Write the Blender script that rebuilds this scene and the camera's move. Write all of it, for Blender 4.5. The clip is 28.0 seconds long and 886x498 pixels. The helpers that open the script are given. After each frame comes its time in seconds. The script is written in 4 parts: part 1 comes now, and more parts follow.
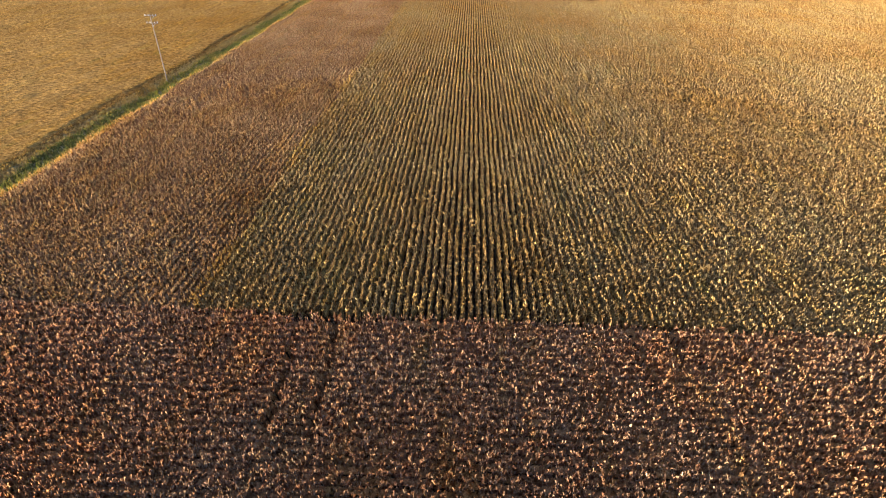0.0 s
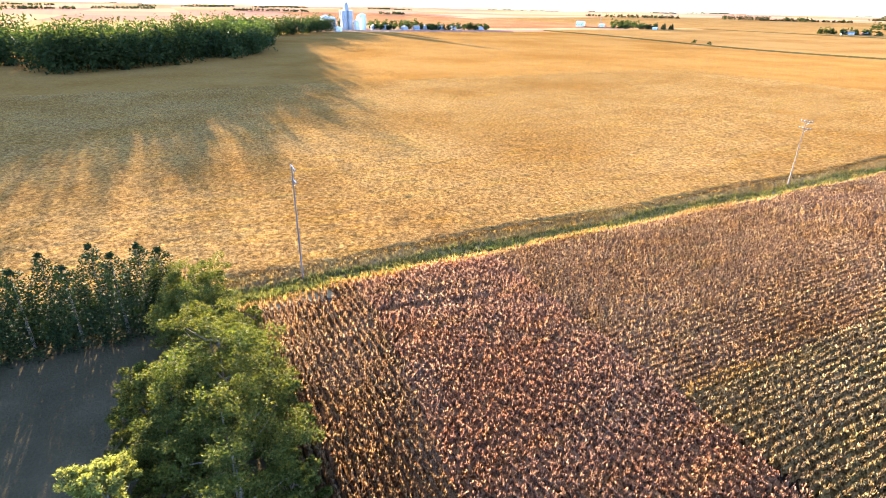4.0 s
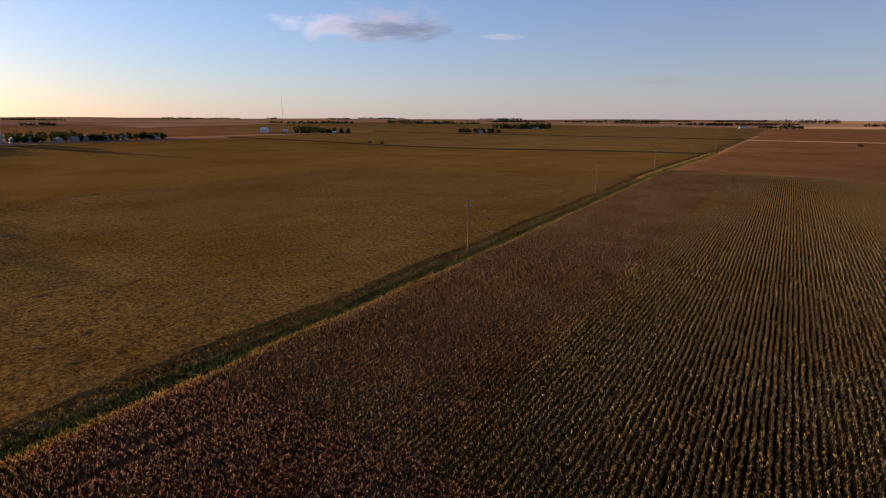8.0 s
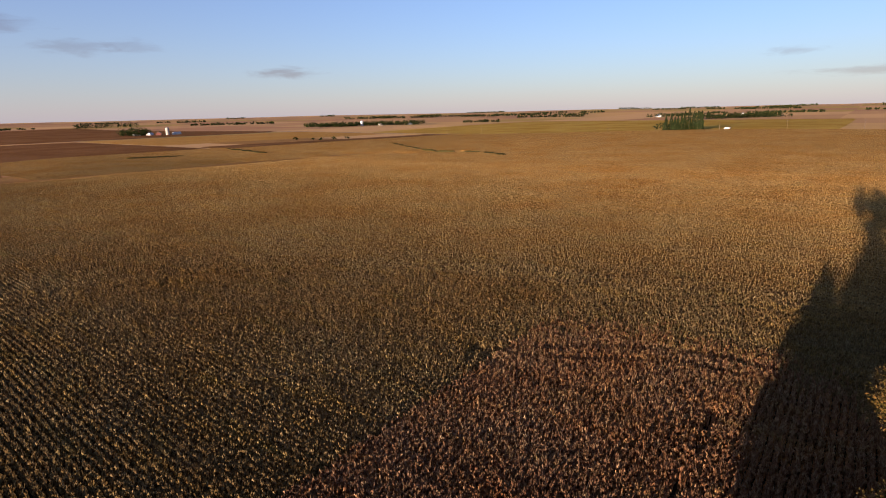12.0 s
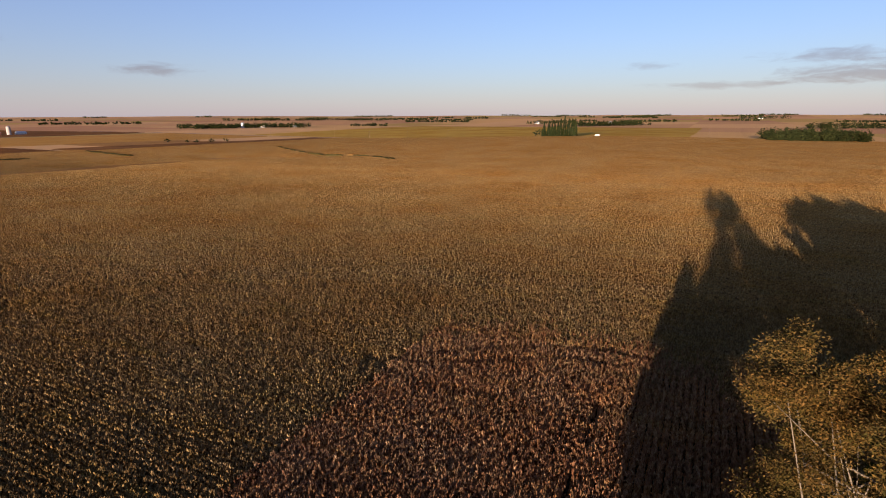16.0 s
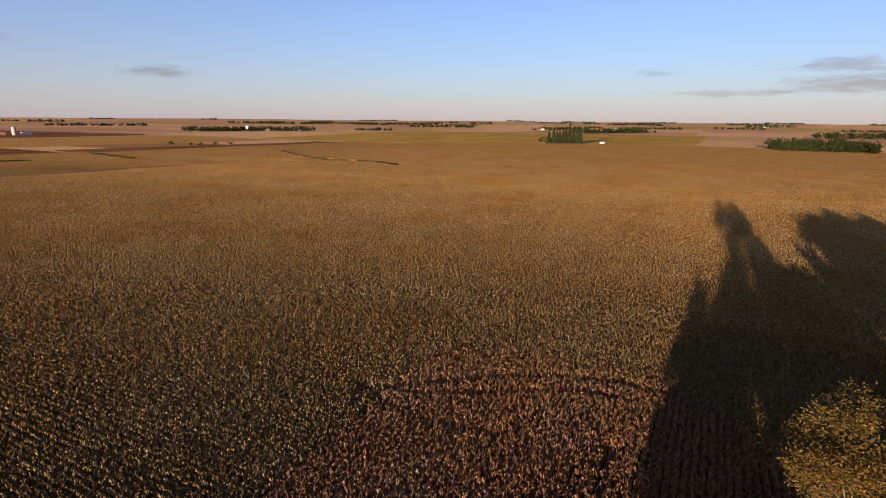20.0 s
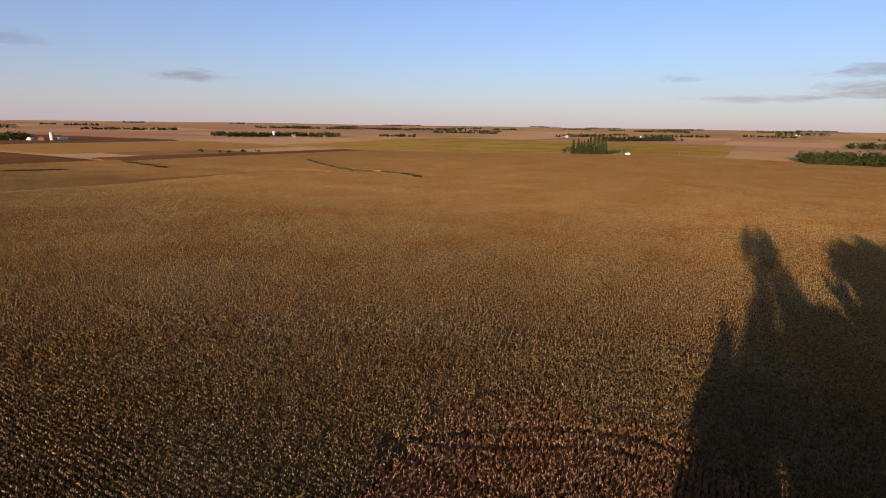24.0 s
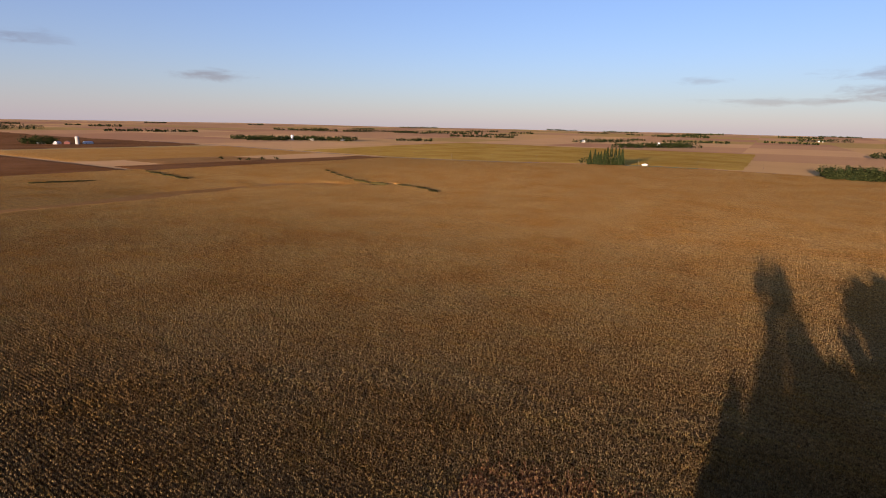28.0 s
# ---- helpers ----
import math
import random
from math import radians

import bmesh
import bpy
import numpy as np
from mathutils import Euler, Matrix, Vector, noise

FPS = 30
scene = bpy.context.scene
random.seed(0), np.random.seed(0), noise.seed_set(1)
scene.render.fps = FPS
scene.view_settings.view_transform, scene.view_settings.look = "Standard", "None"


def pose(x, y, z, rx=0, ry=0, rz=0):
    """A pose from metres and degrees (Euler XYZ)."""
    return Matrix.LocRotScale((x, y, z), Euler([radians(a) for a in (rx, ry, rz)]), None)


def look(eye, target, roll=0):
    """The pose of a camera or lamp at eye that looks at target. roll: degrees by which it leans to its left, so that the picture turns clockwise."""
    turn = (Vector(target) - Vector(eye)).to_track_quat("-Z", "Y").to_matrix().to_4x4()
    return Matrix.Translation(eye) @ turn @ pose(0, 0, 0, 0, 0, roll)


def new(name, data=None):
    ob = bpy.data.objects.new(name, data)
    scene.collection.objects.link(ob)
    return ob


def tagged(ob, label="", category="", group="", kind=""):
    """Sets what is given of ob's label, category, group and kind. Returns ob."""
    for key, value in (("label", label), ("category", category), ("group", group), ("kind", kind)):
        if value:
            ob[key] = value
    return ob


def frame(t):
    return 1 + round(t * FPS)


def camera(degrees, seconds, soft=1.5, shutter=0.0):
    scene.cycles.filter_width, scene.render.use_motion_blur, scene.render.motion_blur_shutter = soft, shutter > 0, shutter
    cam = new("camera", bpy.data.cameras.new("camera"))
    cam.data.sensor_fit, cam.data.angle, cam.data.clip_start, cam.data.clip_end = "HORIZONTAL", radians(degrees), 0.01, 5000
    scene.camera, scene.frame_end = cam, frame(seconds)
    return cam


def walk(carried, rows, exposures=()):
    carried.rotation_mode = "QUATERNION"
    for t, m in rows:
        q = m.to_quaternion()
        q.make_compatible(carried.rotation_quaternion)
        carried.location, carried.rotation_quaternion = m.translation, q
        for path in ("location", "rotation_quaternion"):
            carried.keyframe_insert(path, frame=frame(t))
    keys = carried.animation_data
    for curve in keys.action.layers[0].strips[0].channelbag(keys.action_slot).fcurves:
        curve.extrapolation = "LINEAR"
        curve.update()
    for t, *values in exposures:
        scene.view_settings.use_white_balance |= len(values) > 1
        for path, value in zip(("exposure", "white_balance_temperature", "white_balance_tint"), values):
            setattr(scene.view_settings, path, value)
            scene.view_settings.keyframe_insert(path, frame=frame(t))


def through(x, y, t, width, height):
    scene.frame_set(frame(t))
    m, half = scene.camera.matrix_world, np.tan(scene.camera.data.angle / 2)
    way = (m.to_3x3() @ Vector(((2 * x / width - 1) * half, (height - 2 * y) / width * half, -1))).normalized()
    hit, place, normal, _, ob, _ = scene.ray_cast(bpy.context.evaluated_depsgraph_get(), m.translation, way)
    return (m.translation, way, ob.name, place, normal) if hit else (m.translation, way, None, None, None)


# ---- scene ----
# camera -----------------------------------------------------------------
cam = camera(79.41, 28.0, soft=1.0)


def aim(x, y, z, yaw, down, lean):
    """Eye in metres, compass turn from +y, tilt below level and roll in degrees."""
    return Matrix.Translation((x, y, z)) @ pose(0, 0, 0, 0, 0, -yaw) @ pose(0, 0, 0, 90 - down) @ pose(0, 0, 0, 0, 0, lean)


PATH = (
    (0, -0.000, 0.000, 33.726, -2.324, 32.799, 0.767),
    (0.5, 0.045, -0.009, 33.703, -6.885, 32.972, 0.533),
    (1, 0.096, 0.009, 33.657, -17.032, 33.147, 0.491),
    (1.5, 0.131, 0.085, 33.587, -29.543, 33.155, 0.590),
    (2, 0.142, 0.181, 33.510, -41.686, 33.149, 0.886),
    (2.5, 0.167, 0.234, 33.478, -52.805, 33.166, 1.177),
    (3, 0.258, 0.309, 33.529, -60.762, 33.202, 1.302),
    (3.5, 0.304, 0.370, 33.662, -62.604, 32.760, 1.229),
    (3.6, 0.299, 0.380, 33.687, -62.790, 32.300, 1.202),
    (4, 0.276, 0.420, 33.789, -63.536, 24.348, 1.095),
    (4.5, 0.280, 0.434, 33.864, -64.074, 15.265, 0.965),
    (4.8, 0.185, 0.489, 33.880, -64.174, 14.000, 0.910),
    (5.5, -0.036, 0.617, 33.919, -63.100, 13.950, 0.781),
    (6.5, -0.352, 0.799, 33.974, -55.025, 13.928, 0.597),
    (7, -0.387, 1.003, 33.846, -48.476, 13.884, 0.534),
    (7.5, -0.430, 1.219, 33.727, -41.060, 13.777, 0.404),
    (8, -0.519, 1.412, 33.649, -32.494, 13.766, 0.200),
    (8.5, -0.596, 1.597, 33.591, -22.938, 13.713, -0.158),
    (9, -0.615, 1.798, 33.558, -11.593, 13.758, -0.283),
    (9.5, -0.578, 2.006, 33.499, 0.068, 13.829, -0.650),
    (10, -0.508, 2.201, 33.353, 11.088, 13.886, -0.964),
    (10.5, -0.446, 2.366, 33.158, 22.149, 14.031, -1.101),
    (11, -0.417, 2.489, 32.956, 33.180, 14.147, -1.253),
    (11.5, -0.418, 2.630, 32.839, 43.165, 14.282, -1.349),
    (12, -0.439, 2.661, 32.799, 51.606, 14.342, -1.363),
    (12.5, -0.447, 2.695, 32.812, 59.581, 14.415, -1.381),
    (13, -0.458, 2.734, 32.804, 62.454, 14.372, -1.189),
    (13.5, -0.449, 2.717, 32.735, 63.681, 14.257, -1.013),
    (15.5, 0.243, 3.144, 32.631, 63.978, 14.096, -0.370),
    (16, 0.972, 3.496, 32.720, 63.542, 14.078, -0.209),
    (16.5, 1.924, 3.911, 32.784, 63.273, 14.064, -0.083),
    (17, 3.049, 4.377, 32.878, 63.155, 14.087, -0.017),
    (17.5, 4.133, 4.835, 33.023, 63.235, 13.940, 0.128),
    (18, 4.918, 5.137, 33.105, 63.521, 13.819, 0.273),
    (18.5, 5.320, 5.283, 33.156, 63.776, 13.756, 0.308),
    (19, 5.458, 5.324, 33.292, 63.828, 13.675, 0.398),
    (19.5, 5.443, 5.315, 33.473, 63.553, 13.625, 0.429),
    (20, 5.391, 5.357, 33.800, 63.206, 13.576, 0.464),
    (20.5, 5.312, 5.408, 34.206, 62.853, 13.529, 0.496),
    (21, 5.236, 5.462, 34.688, 62.505, 13.470, 0.513),
    (21.5, 5.199, 5.532, 35.273, 62.206, 13.441, 0.526),
    (23.5, 5.268, 5.977, 39.256, 61.066, 13.228, 0.770),
    (24, 5.032, 5.991, 40.535, 60.818, 13.146, 0.815),
    (24.5, 4.774, 5.949, 41.942, 60.550, 13.141, 0.857),
    (25, 4.520, 5.876, 43.375, 60.320, 13.136, 0.887),
    (25.5, 4.302, 5.791, 44.828, 60.123, 13.141, 0.960),
    (26, 4.134, 5.731, 46.326, 59.945, 13.178, 1.075),
    (26.5, 3.981, 5.667, 47.829, 59.776, 13.145, 1.091),
    (27, 3.844, 5.638, 49.335, 59.572, 13.110, 1.208),
    (27.5, 3.727, 5.685, 50.871, 59.396, 13.097, 1.281),
    (28, 3.614, 5.771, 52.415, 59.184, 13.087, 1.222),
)
EXPOSURES = (
    (0, 4.15, 6400, 1),
    (1, 4.9, 6450, 3),
    (2, 5.08, 6300, 2),
    (3, 5.4, 5950, 6),
    (4, 5.3, 5700, 6),
    (4.5, 5.2, 5700, 9),
    (5.5, 3.9, 6400, 12),
    (6.5, 2.75, 7100, 22),
    (7, 2.5, 7100, 22),
    (8, 1.78, 6650, 18),
    (9, 1.95, 6500, 17),
    (10, 2.1, 6450, 17),
    (11, 2.1, 6450, 18),
    (12, 2.02, 6500, 18),
    (13, 1.94, 6550, 21),
    (28, 1.92, 6520, 21),
)
walk(cam, [(row[0], aim(*row[1:])) for row in PATH], EXPOSURES)

# world and sun ------------------------------------------------------------
SUN_AZ, SUN_EL = -91.3, 4.9
CLOUDS = (  # azimuth, elevation, half width, half height (degrees), density, greyness
(-43.0, 8.7, 6.6, 1.5, 0.85, 0.45), (-38.6, 9.0, 8.2, 2.0, 1.0, 0.72), (-37.0, 8.4, 6.4, 1.2, 0.9, 1.0), (-26.4, 7.9, 2.6, 0.45, 0.4, 0.3), (-11.2, 3.5, 4.5, 0.6, 0.3, 0.9),
    (13.3, 7.6, 4.3, 0.95, 0.6, 1.0), (19.1, 6.1, 4.3, 0.8, 0.55, 1.0), (23.4, 6.3, 3.0, 0.8, 0.4, 1.0), (36.5, 4.1, 3.6, 0.7, 0.85, 1.0),
    (98.5, 4.8, 6.0, 0.75, 0.85, 1.0), (101.0, 3.3, 9.0, 1.05, 0.95, 1.0), (84.1, 4.5, 2.6, 0.45, 0.5, 1.0), (90.0, 2.6, 7.5, 0.42, 0.6, 1.0),
)
world = bpy.data.worlds.new("evening_sky")
scene.world = world
world.use_nodes = True


def node(tree, kind, inputs=None, **settings):
    n = tree.nodes.new(kind)
    for key, value in settings.items():
        setattr(n, key, value)
    for key, value in (inputs or {}).items():
        if isinstance(value, bpy.types.NodeSocket):
            tree.links.new(value, n.inputs[key])
        else:
            n.inputs[key].default_value = value
    return n


def calc(tree, op, a, b=0.0, c=0.0, clamp=False):
    n = node(tree, "ShaderNodeMath", {0: a, 1: b, 2: c}, operation=op)
    n.use_clamp = clamp
    return n.outputs[0]


def blend(tree, fac, a, b, mode="MIX"):
    n = node(tree, "ShaderNodeMix", {0: fac, 6: a, 7: b}, data_type="RGBA", blend_type=mode)
    return n.outputs[2]


def make_sky():
    t = world.node_tree
    t.nodes.clear()
    sky = node(t, "ShaderNodeTexSky", sky_type="NISHITA", sun_disc=False, sun_elevation=radians(SUN_EL),
               sun_rotation=radians(SUN_AZ % 360), altitude=300.0, air_density=1.0, dust_density=0.4, ozone_density=3.0)
    way = node(t, "ShaderNodeTexCoord").outputs["Generated"]
    part_xyz = node(t, "ShaderNodeSeparateXYZ", {0: way})
    az = calc(t, "MULTIPLY", calc(t, "ARCTAN2", part_xyz.outputs[0], part_xyz.outputs[1]), 57.2958)
    el = calc(t, "MULTIPLY", calc(t, "ARCSINE", part_xyz.outputs[2]), 57.2958)
    flat = node(t, "ShaderNodeCombineXYZ", {0: calc(t, "MULTIPLY", az, 0.22), 1: calc(t, "MULTIPLY", el, 1.0), 2: 0.0}).outputs[0]
    billow = node(t, "ShaderNodeTexNoise", {"Vector": flat, "Scale": 1.3, "Detail": 6.0, "Roughness": 0.6, "Distortion": 0.4}).outputs[0]
    puff = node(t, "ShaderNodeTexNoise", {"Vector": node(t, "ShaderNodeCombineXYZ", {0: calc(t, "MULTIPLY", az, 0.5), 1: el, 2: 4.0}).outputs[0], "Scale": 0.8, "Detail": 6.0, "Roughness": 0.5}).outputs[0]
    veil = calc(t, "ADD", 0.14, calc(t, "MULTIPLY", calc(t, "POWER", 2.718, calc(t, "MULTIPLY", calc(t, "MAXIMUM", el, 0.0), -0.14)), 0.42))
    colour = base = blend(t, veil, blend(t, 1.0, sky.outputs[0], (0.93, 0.985, 1.2, 1), "MULTIPLY"), (2.30, 2.22, 2.75, 1))
    for a, e, w, h, dens, grey in CLOUDS:
        u = calc(t, "DIVIDE", calc(t, "SUBTRACT", az, a), w)
        v = calc(t, "DIVIDE", calc(t, "SUBTRACT", el, e), h)
        d = calc(t, "SQRT", calc(t, "ADD", calc(t, "MULTIPLY", u, u), calc(t, "MULTIPLY", v, v)))
        lump = calc(t, "ADD", calc(t, "SUBTRACT", 1.0, d), calc(t, "MULTIPLY", calc(t, "SUBTRACT", puff if h > 1.2 else billow, 0.5), 2.0 if h > 1.2 else 2.3))
        mask = calc(t, "MULTIPLY", node(t, "ShaderNodeMapRange", {0: lump, 1: 0.0, 2: 0.9, 3: 0.0, 4: dens}, interpolation_type="SMOOTHSTEP").outputs[0], 1.0)
        # underside grey, sunlit rim warm
        rim = node(t, "ShaderNodeMapRange", {0: calc(t, "ADD", calc(t, "MULTIPLY", v, -0.7), calc(t, "MULTIPLY", u, 0.55)), 1: -0.5, 2: 0.7, 3: max(0.0, grey * 2 - 1), 4: grey}).outputs[0]
        tone = blend(t, rim, blend(t, 1.0, base, (1.9, 1.2, 0.7, 1), "ADD"), blend(t, 1.0, base, (0.74, 0.62, 0.60, 1), "MULTIPLY"))
        colour = blend(t, mask, colour, tone)
    back = node(t, "ShaderNodeBackground", {0: colour, 1: 0.066})
    t.links.new(back.outputs[0], node(t, "ShaderNodeOutputWorld").inputs[0])


make_sky()
sun = new("sun", bpy.data.lights.new("sun", "SUN"))
sun.data.energy, sun.data.angle, sun.data.color = 4.3, radians(0.55), (1.0, 0.77, 0.53)
_d = Vector((-math.sin(radians(SUN_AZ)) * math.cos(radians(SUN_EL)), -math.cos(radians(SUN_AZ)) * math.cos(radians(SUN_EL)), -math.sin(radians(SUN_EL))))
sun.matrix_world = look((0, 0, 120), Vector((0, 0, 120)) + _d)


# materials ------------------------------------------------------------------
def material(name):
    m = bpy.data.materials.new(name)
    m.use_nodes = True
    t = m.node_tree
    t.nodes.clear()
    return m, t, node(t, "ShaderNodeOutputMaterial")


def ramp(t, fac, stops, smooth=True):
    n = node(t, "ShaderNodeValToRGB", {0: fac})
    el = n.color_ramp.elements
    while len(el) < len(stops):
        el.new(0.5)
    for e, (p, c) in zip(el, stops):
        e.position, e.color = p, (*c, 1)
    if not smooth:
        n.color_ramp.interpolation = "CONSTANT"
    return n.outputs[0]


def place(t, scale=(1, 1, 1)):
    g = node(t, "ShaderNodeNewGeometry").outputs["Position"]
    return node(t, "ShaderNodeMapping", {"Vector": g, "Scale": scale}).outputs[0]


def grain(t, scale, detail=4.0, rough=0.55, stretch=(1, 1, 1)):
    return node(t, "ShaderNodeTexNoise", {"Vector": place(t, stretch), "Scale": scale, "Detail": detail, "Roughness": rough}).outputs[0]


def paint_east_sun(t, colour, span, tint):
    """Paints stronger sunlight into the crop's colour: duller to paler gold, west to east."""
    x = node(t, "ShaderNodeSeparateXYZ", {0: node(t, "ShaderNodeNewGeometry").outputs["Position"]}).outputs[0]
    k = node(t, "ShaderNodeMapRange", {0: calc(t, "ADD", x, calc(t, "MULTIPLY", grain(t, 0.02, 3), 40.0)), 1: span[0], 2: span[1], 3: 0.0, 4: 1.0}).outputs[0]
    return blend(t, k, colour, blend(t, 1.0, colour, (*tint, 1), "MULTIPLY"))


def foliage(name, stops, through_tint, through=0.35, patch=0.06, patch_tint=(0.7, 0.62, 0.5), rough=0.85, fleck=1.5, gloss=0.015, ripe=None):
    """Leaves: each island takes its own tone, wide patches drift, light passes through."""
    m, t, out = material(name)
    lone = node(t, "ShaderNodeNewGeometry").outputs["Random Per Island"]
    mixed = calc(t, "ADD", calc(t, "MULTIPLY", lone, 0.72), calc(t, "MULTIPLY", grain(t, fleck, 2), 0.28))
    colour = ramp(t, mixed, stops)
    wide = node(t, "ShaderNodeMapRange", {0: grain(t, patch, 4, 0.6), 1: 0.38, 2: 0.66, 3: 0.0, 4: 1.0}).outputs[0]
    colour = blend(t, wide, colour, blend(t, 1.0, colour, (*patch_tint, 1), "MULTIPLY"))
    drift = node(t, "ShaderNodeMapRange", {0: grain(t, 0.6, 3, 0.65, (1, 0.12, 1)), 1: 0.48, 2: 0.68, 3: 0.0, 4: 1.0}).outputs[0]
    colour = blend(t, drift, colour, blend(t, 1.0, colour, (1.14, 1.08, 0.80, 1), "MULTIPLY"))
    fresh = node(t, "ShaderNodeMapRange", {0: grain(t, 0.33, 4, 0.7, (1, 0.25, 1)), 1: 0.56, 2: 0.72, 3: 0.0, 4: 1.0}).outputs[0]
    colour = blend(t, fresh, colour, blend(t, 1.0, colour, (0.84, 0.96, 0.86, 1), "MULTIPLY"))
    # ripe: x span and tint of the sunlight painted into the leaf colour
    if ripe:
        colour = paint_east_sun(t, colour, *ripe)
    skin = node(t, "ShaderNodeBsdfPrincipled", {"Base Color": colour, "Roughness": rough, "Specular IOR Level": gloss})
    lit = node(t, "ShaderNodeBsdfTranslucent", {"Color": blend(t, 1.0, colour, (*through_tint, 1), "MULTIPLY")})
    t.links.new(node(t, "ShaderNodeMixShader", {0: through, 1: skin.outputs[0], 2: lit.outputs[0]}).outputs[0], out.inputs[0])
    return m


def surface(name, stops, scale=0.3, detail=6.0, fine=6.0, bump=0.4, dist=0.2, rough=0.9, stretch=(1, 1, 1), metal=0.0, fine_mix=0.35, gloss=0.25):
    """A rough surface with two scales of tone and a fine relief."""
    m, t, out = material(name)
    small = grain(t, fine, 5, 0.65, stretch)
    tone = calc(t, "ADD", calc(t, "MULTIPLY", grain(t, scale, detail, 0.6, stretch), 1 - fine_mix), calc(t, "MULTIPLY", small, fine_mix))
    relief = node(t, "ShaderNodeBump", {"Height": small, "Strength": bump, "Distance": dist})
    skin = node(t, "ShaderNodeBsdfPrincipled", {"Base Color": ramp(t, tone, stops), "Roughness": rough, "Metallic": metal, "Normal": relief.outputs[0], "Specular IOR Level": gloss})
    t.links.new(skin.outputs[0], out.inputs[0])
    return m


CORN_RED = foliage("dry_red_corn", ((0.12, (0.103, 0.057, 0.032)), (0.4, (0.175, 0.105, 0.060)), (0.62, (0.241, 0.155, 0.086)), (0.82, (0.296, 0.215, 0.126)), (0.95, (0.173, 0.137, 0.060))), (1.12, 1.0, 0.85), 0.4)
# ripe: eastern leaves paled to stand for stronger sunlight, here and on CORN_HEAD
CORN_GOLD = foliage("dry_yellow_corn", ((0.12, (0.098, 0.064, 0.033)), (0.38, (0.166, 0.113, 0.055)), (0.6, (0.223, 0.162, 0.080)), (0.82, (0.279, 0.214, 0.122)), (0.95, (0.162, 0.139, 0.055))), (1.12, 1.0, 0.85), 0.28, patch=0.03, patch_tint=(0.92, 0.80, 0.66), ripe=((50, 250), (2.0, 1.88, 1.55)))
# Brighter corn colour that stands for the sunlit glow along the field's edge
CORN_EDGE = foliage("painted_sun_edge_corn", ((0.15, (0.173, 0.108, 0.040)), (0.5, (0.253, 0.164, 0.065)), (0.85, (0.311, 0.217, 0.105))), (1.25, 1.1, 0.7), 0.35)
CORN_HEAD = foliage("dry_headland_corn", ((0.12, (0.111, 0.059, 0.040)), (0.38, (0.178, 0.098, 0.067)), (0.6, (0.235, 0.148, 0.101)), (0.82, (0.298, 0.212, 0.151)), (0.95, (0.182, 0.144, 0.071))), (1.12, 1.0, 0.85), 0.42, patch=0.07, patch_tint=(1.0, 0.82, 0.72), ripe=((25, 75), (1.35, 1.3, 1.05)))
BEAN = foliage("ripe_beans", ((0.2, (0.095, 0.050, 0.016)), (0.42, (0.151, 0.082, 0.027)), (0.6, (0.201, 0.116, 0.038)), (0.85, (0.151, 0.095, 0.029))), (1.3, 1.05, 0.55), 0.1, patch=0.02, patch_tint=(0.8, 0.72, 0.6), fleck=0.9, gloss=0.0)
GRASS = foliage("ditch_grass", ((0.15, (0.035, 0.040, 0.016)), (0.5, (0.062, 0.069, 0.026)), (0.8, (0.105, 0.095, 0.040)), (0.97, (0.226, 0.159, 0.075))), (1.2, 1.3, 0.6), 0.32, patch=0.12, patch_tint=(1.7, 1.35, 1.2))
DRY_GRASS = foliage("dry_grass", ((0.15, (0.139, 0.094, 0.042)), (0.5, (0.241, 0.160, 0.069)), (0.8, (0.317, 0.220, 0.117)), (0.97, (0.101, 0.105, 0.030))), (1.3, 1.2, 0.6), 0.35)
LEAF = foliage("broad_leaves", ((0.15, (0.022, 0.027, 0.007)), (0.5, (0.043, 0.049, 0.011)), (0.8, (0.072, 0.067, 0.016)), (0.97, (0.116, 0.087, 0.022))), (1.2, 1.3, 0.6), 0.22, patch=0.12, patch_tint=(1.2, 1.05, 0.9))
LEAF_PALE = foliage("pale_leaves", ((0.15, (0.034, 0.032, 0.010)), (0.5, (0.074, 0.055, 0.020)), (0.8, (0.127, 0.083, 0.030)), (0.97, (0.171, 0.113, 0.047))), (1.3, 1.2, 0.7), 0.36, patch=0.2, patch_tint=(1.15, 0.95, 0.8))
LEAF_YELLOW = foliage("yellowing_leaves", ((0.15, (0.056, 0.068, 0.019)), (0.5, (0.105, 0.112, 0.031)), (0.8, (0.161, 0.153, 0.046)), (0.97, (0.210, 0.184, 0.068))), (1.2, 1.25, 0.7), 0.3, patch=0.2, patch_tint=(1.1, 0.95, 0.8))
NEEDLE = foliage("dark_needles", ((0.15, (0.011, 0.017, 0.008)), (0.5, (0.019, 0.030, 0.013)), (0.85, (0.034, 0.045, 0.017))), (1.2, 1.4, 0.6), 0.06)
FAR_LEAF = foliage("far_leaves", ((0.15, (0.013, 0.019, 0.008)), (0.5, (0.022, 0.031, 0.013)), (0.85, (0.041, 0.046, 0.017))), (1.3, 1.5, 0.6), 0.25, patch=0.02)
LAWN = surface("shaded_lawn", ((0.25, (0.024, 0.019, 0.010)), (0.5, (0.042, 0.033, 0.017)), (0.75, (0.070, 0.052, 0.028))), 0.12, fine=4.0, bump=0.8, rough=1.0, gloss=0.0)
BARK = surface("pale_bark", ((0.25, (0.066, 0.053, 0.040)), (0.5, (0.119, 0.099, 0.073)), (0.75, (0.165, 0.142, 0.109))), 1.5, fine=14.0, stretch=(1, 1, 0.25), dist=0.03)
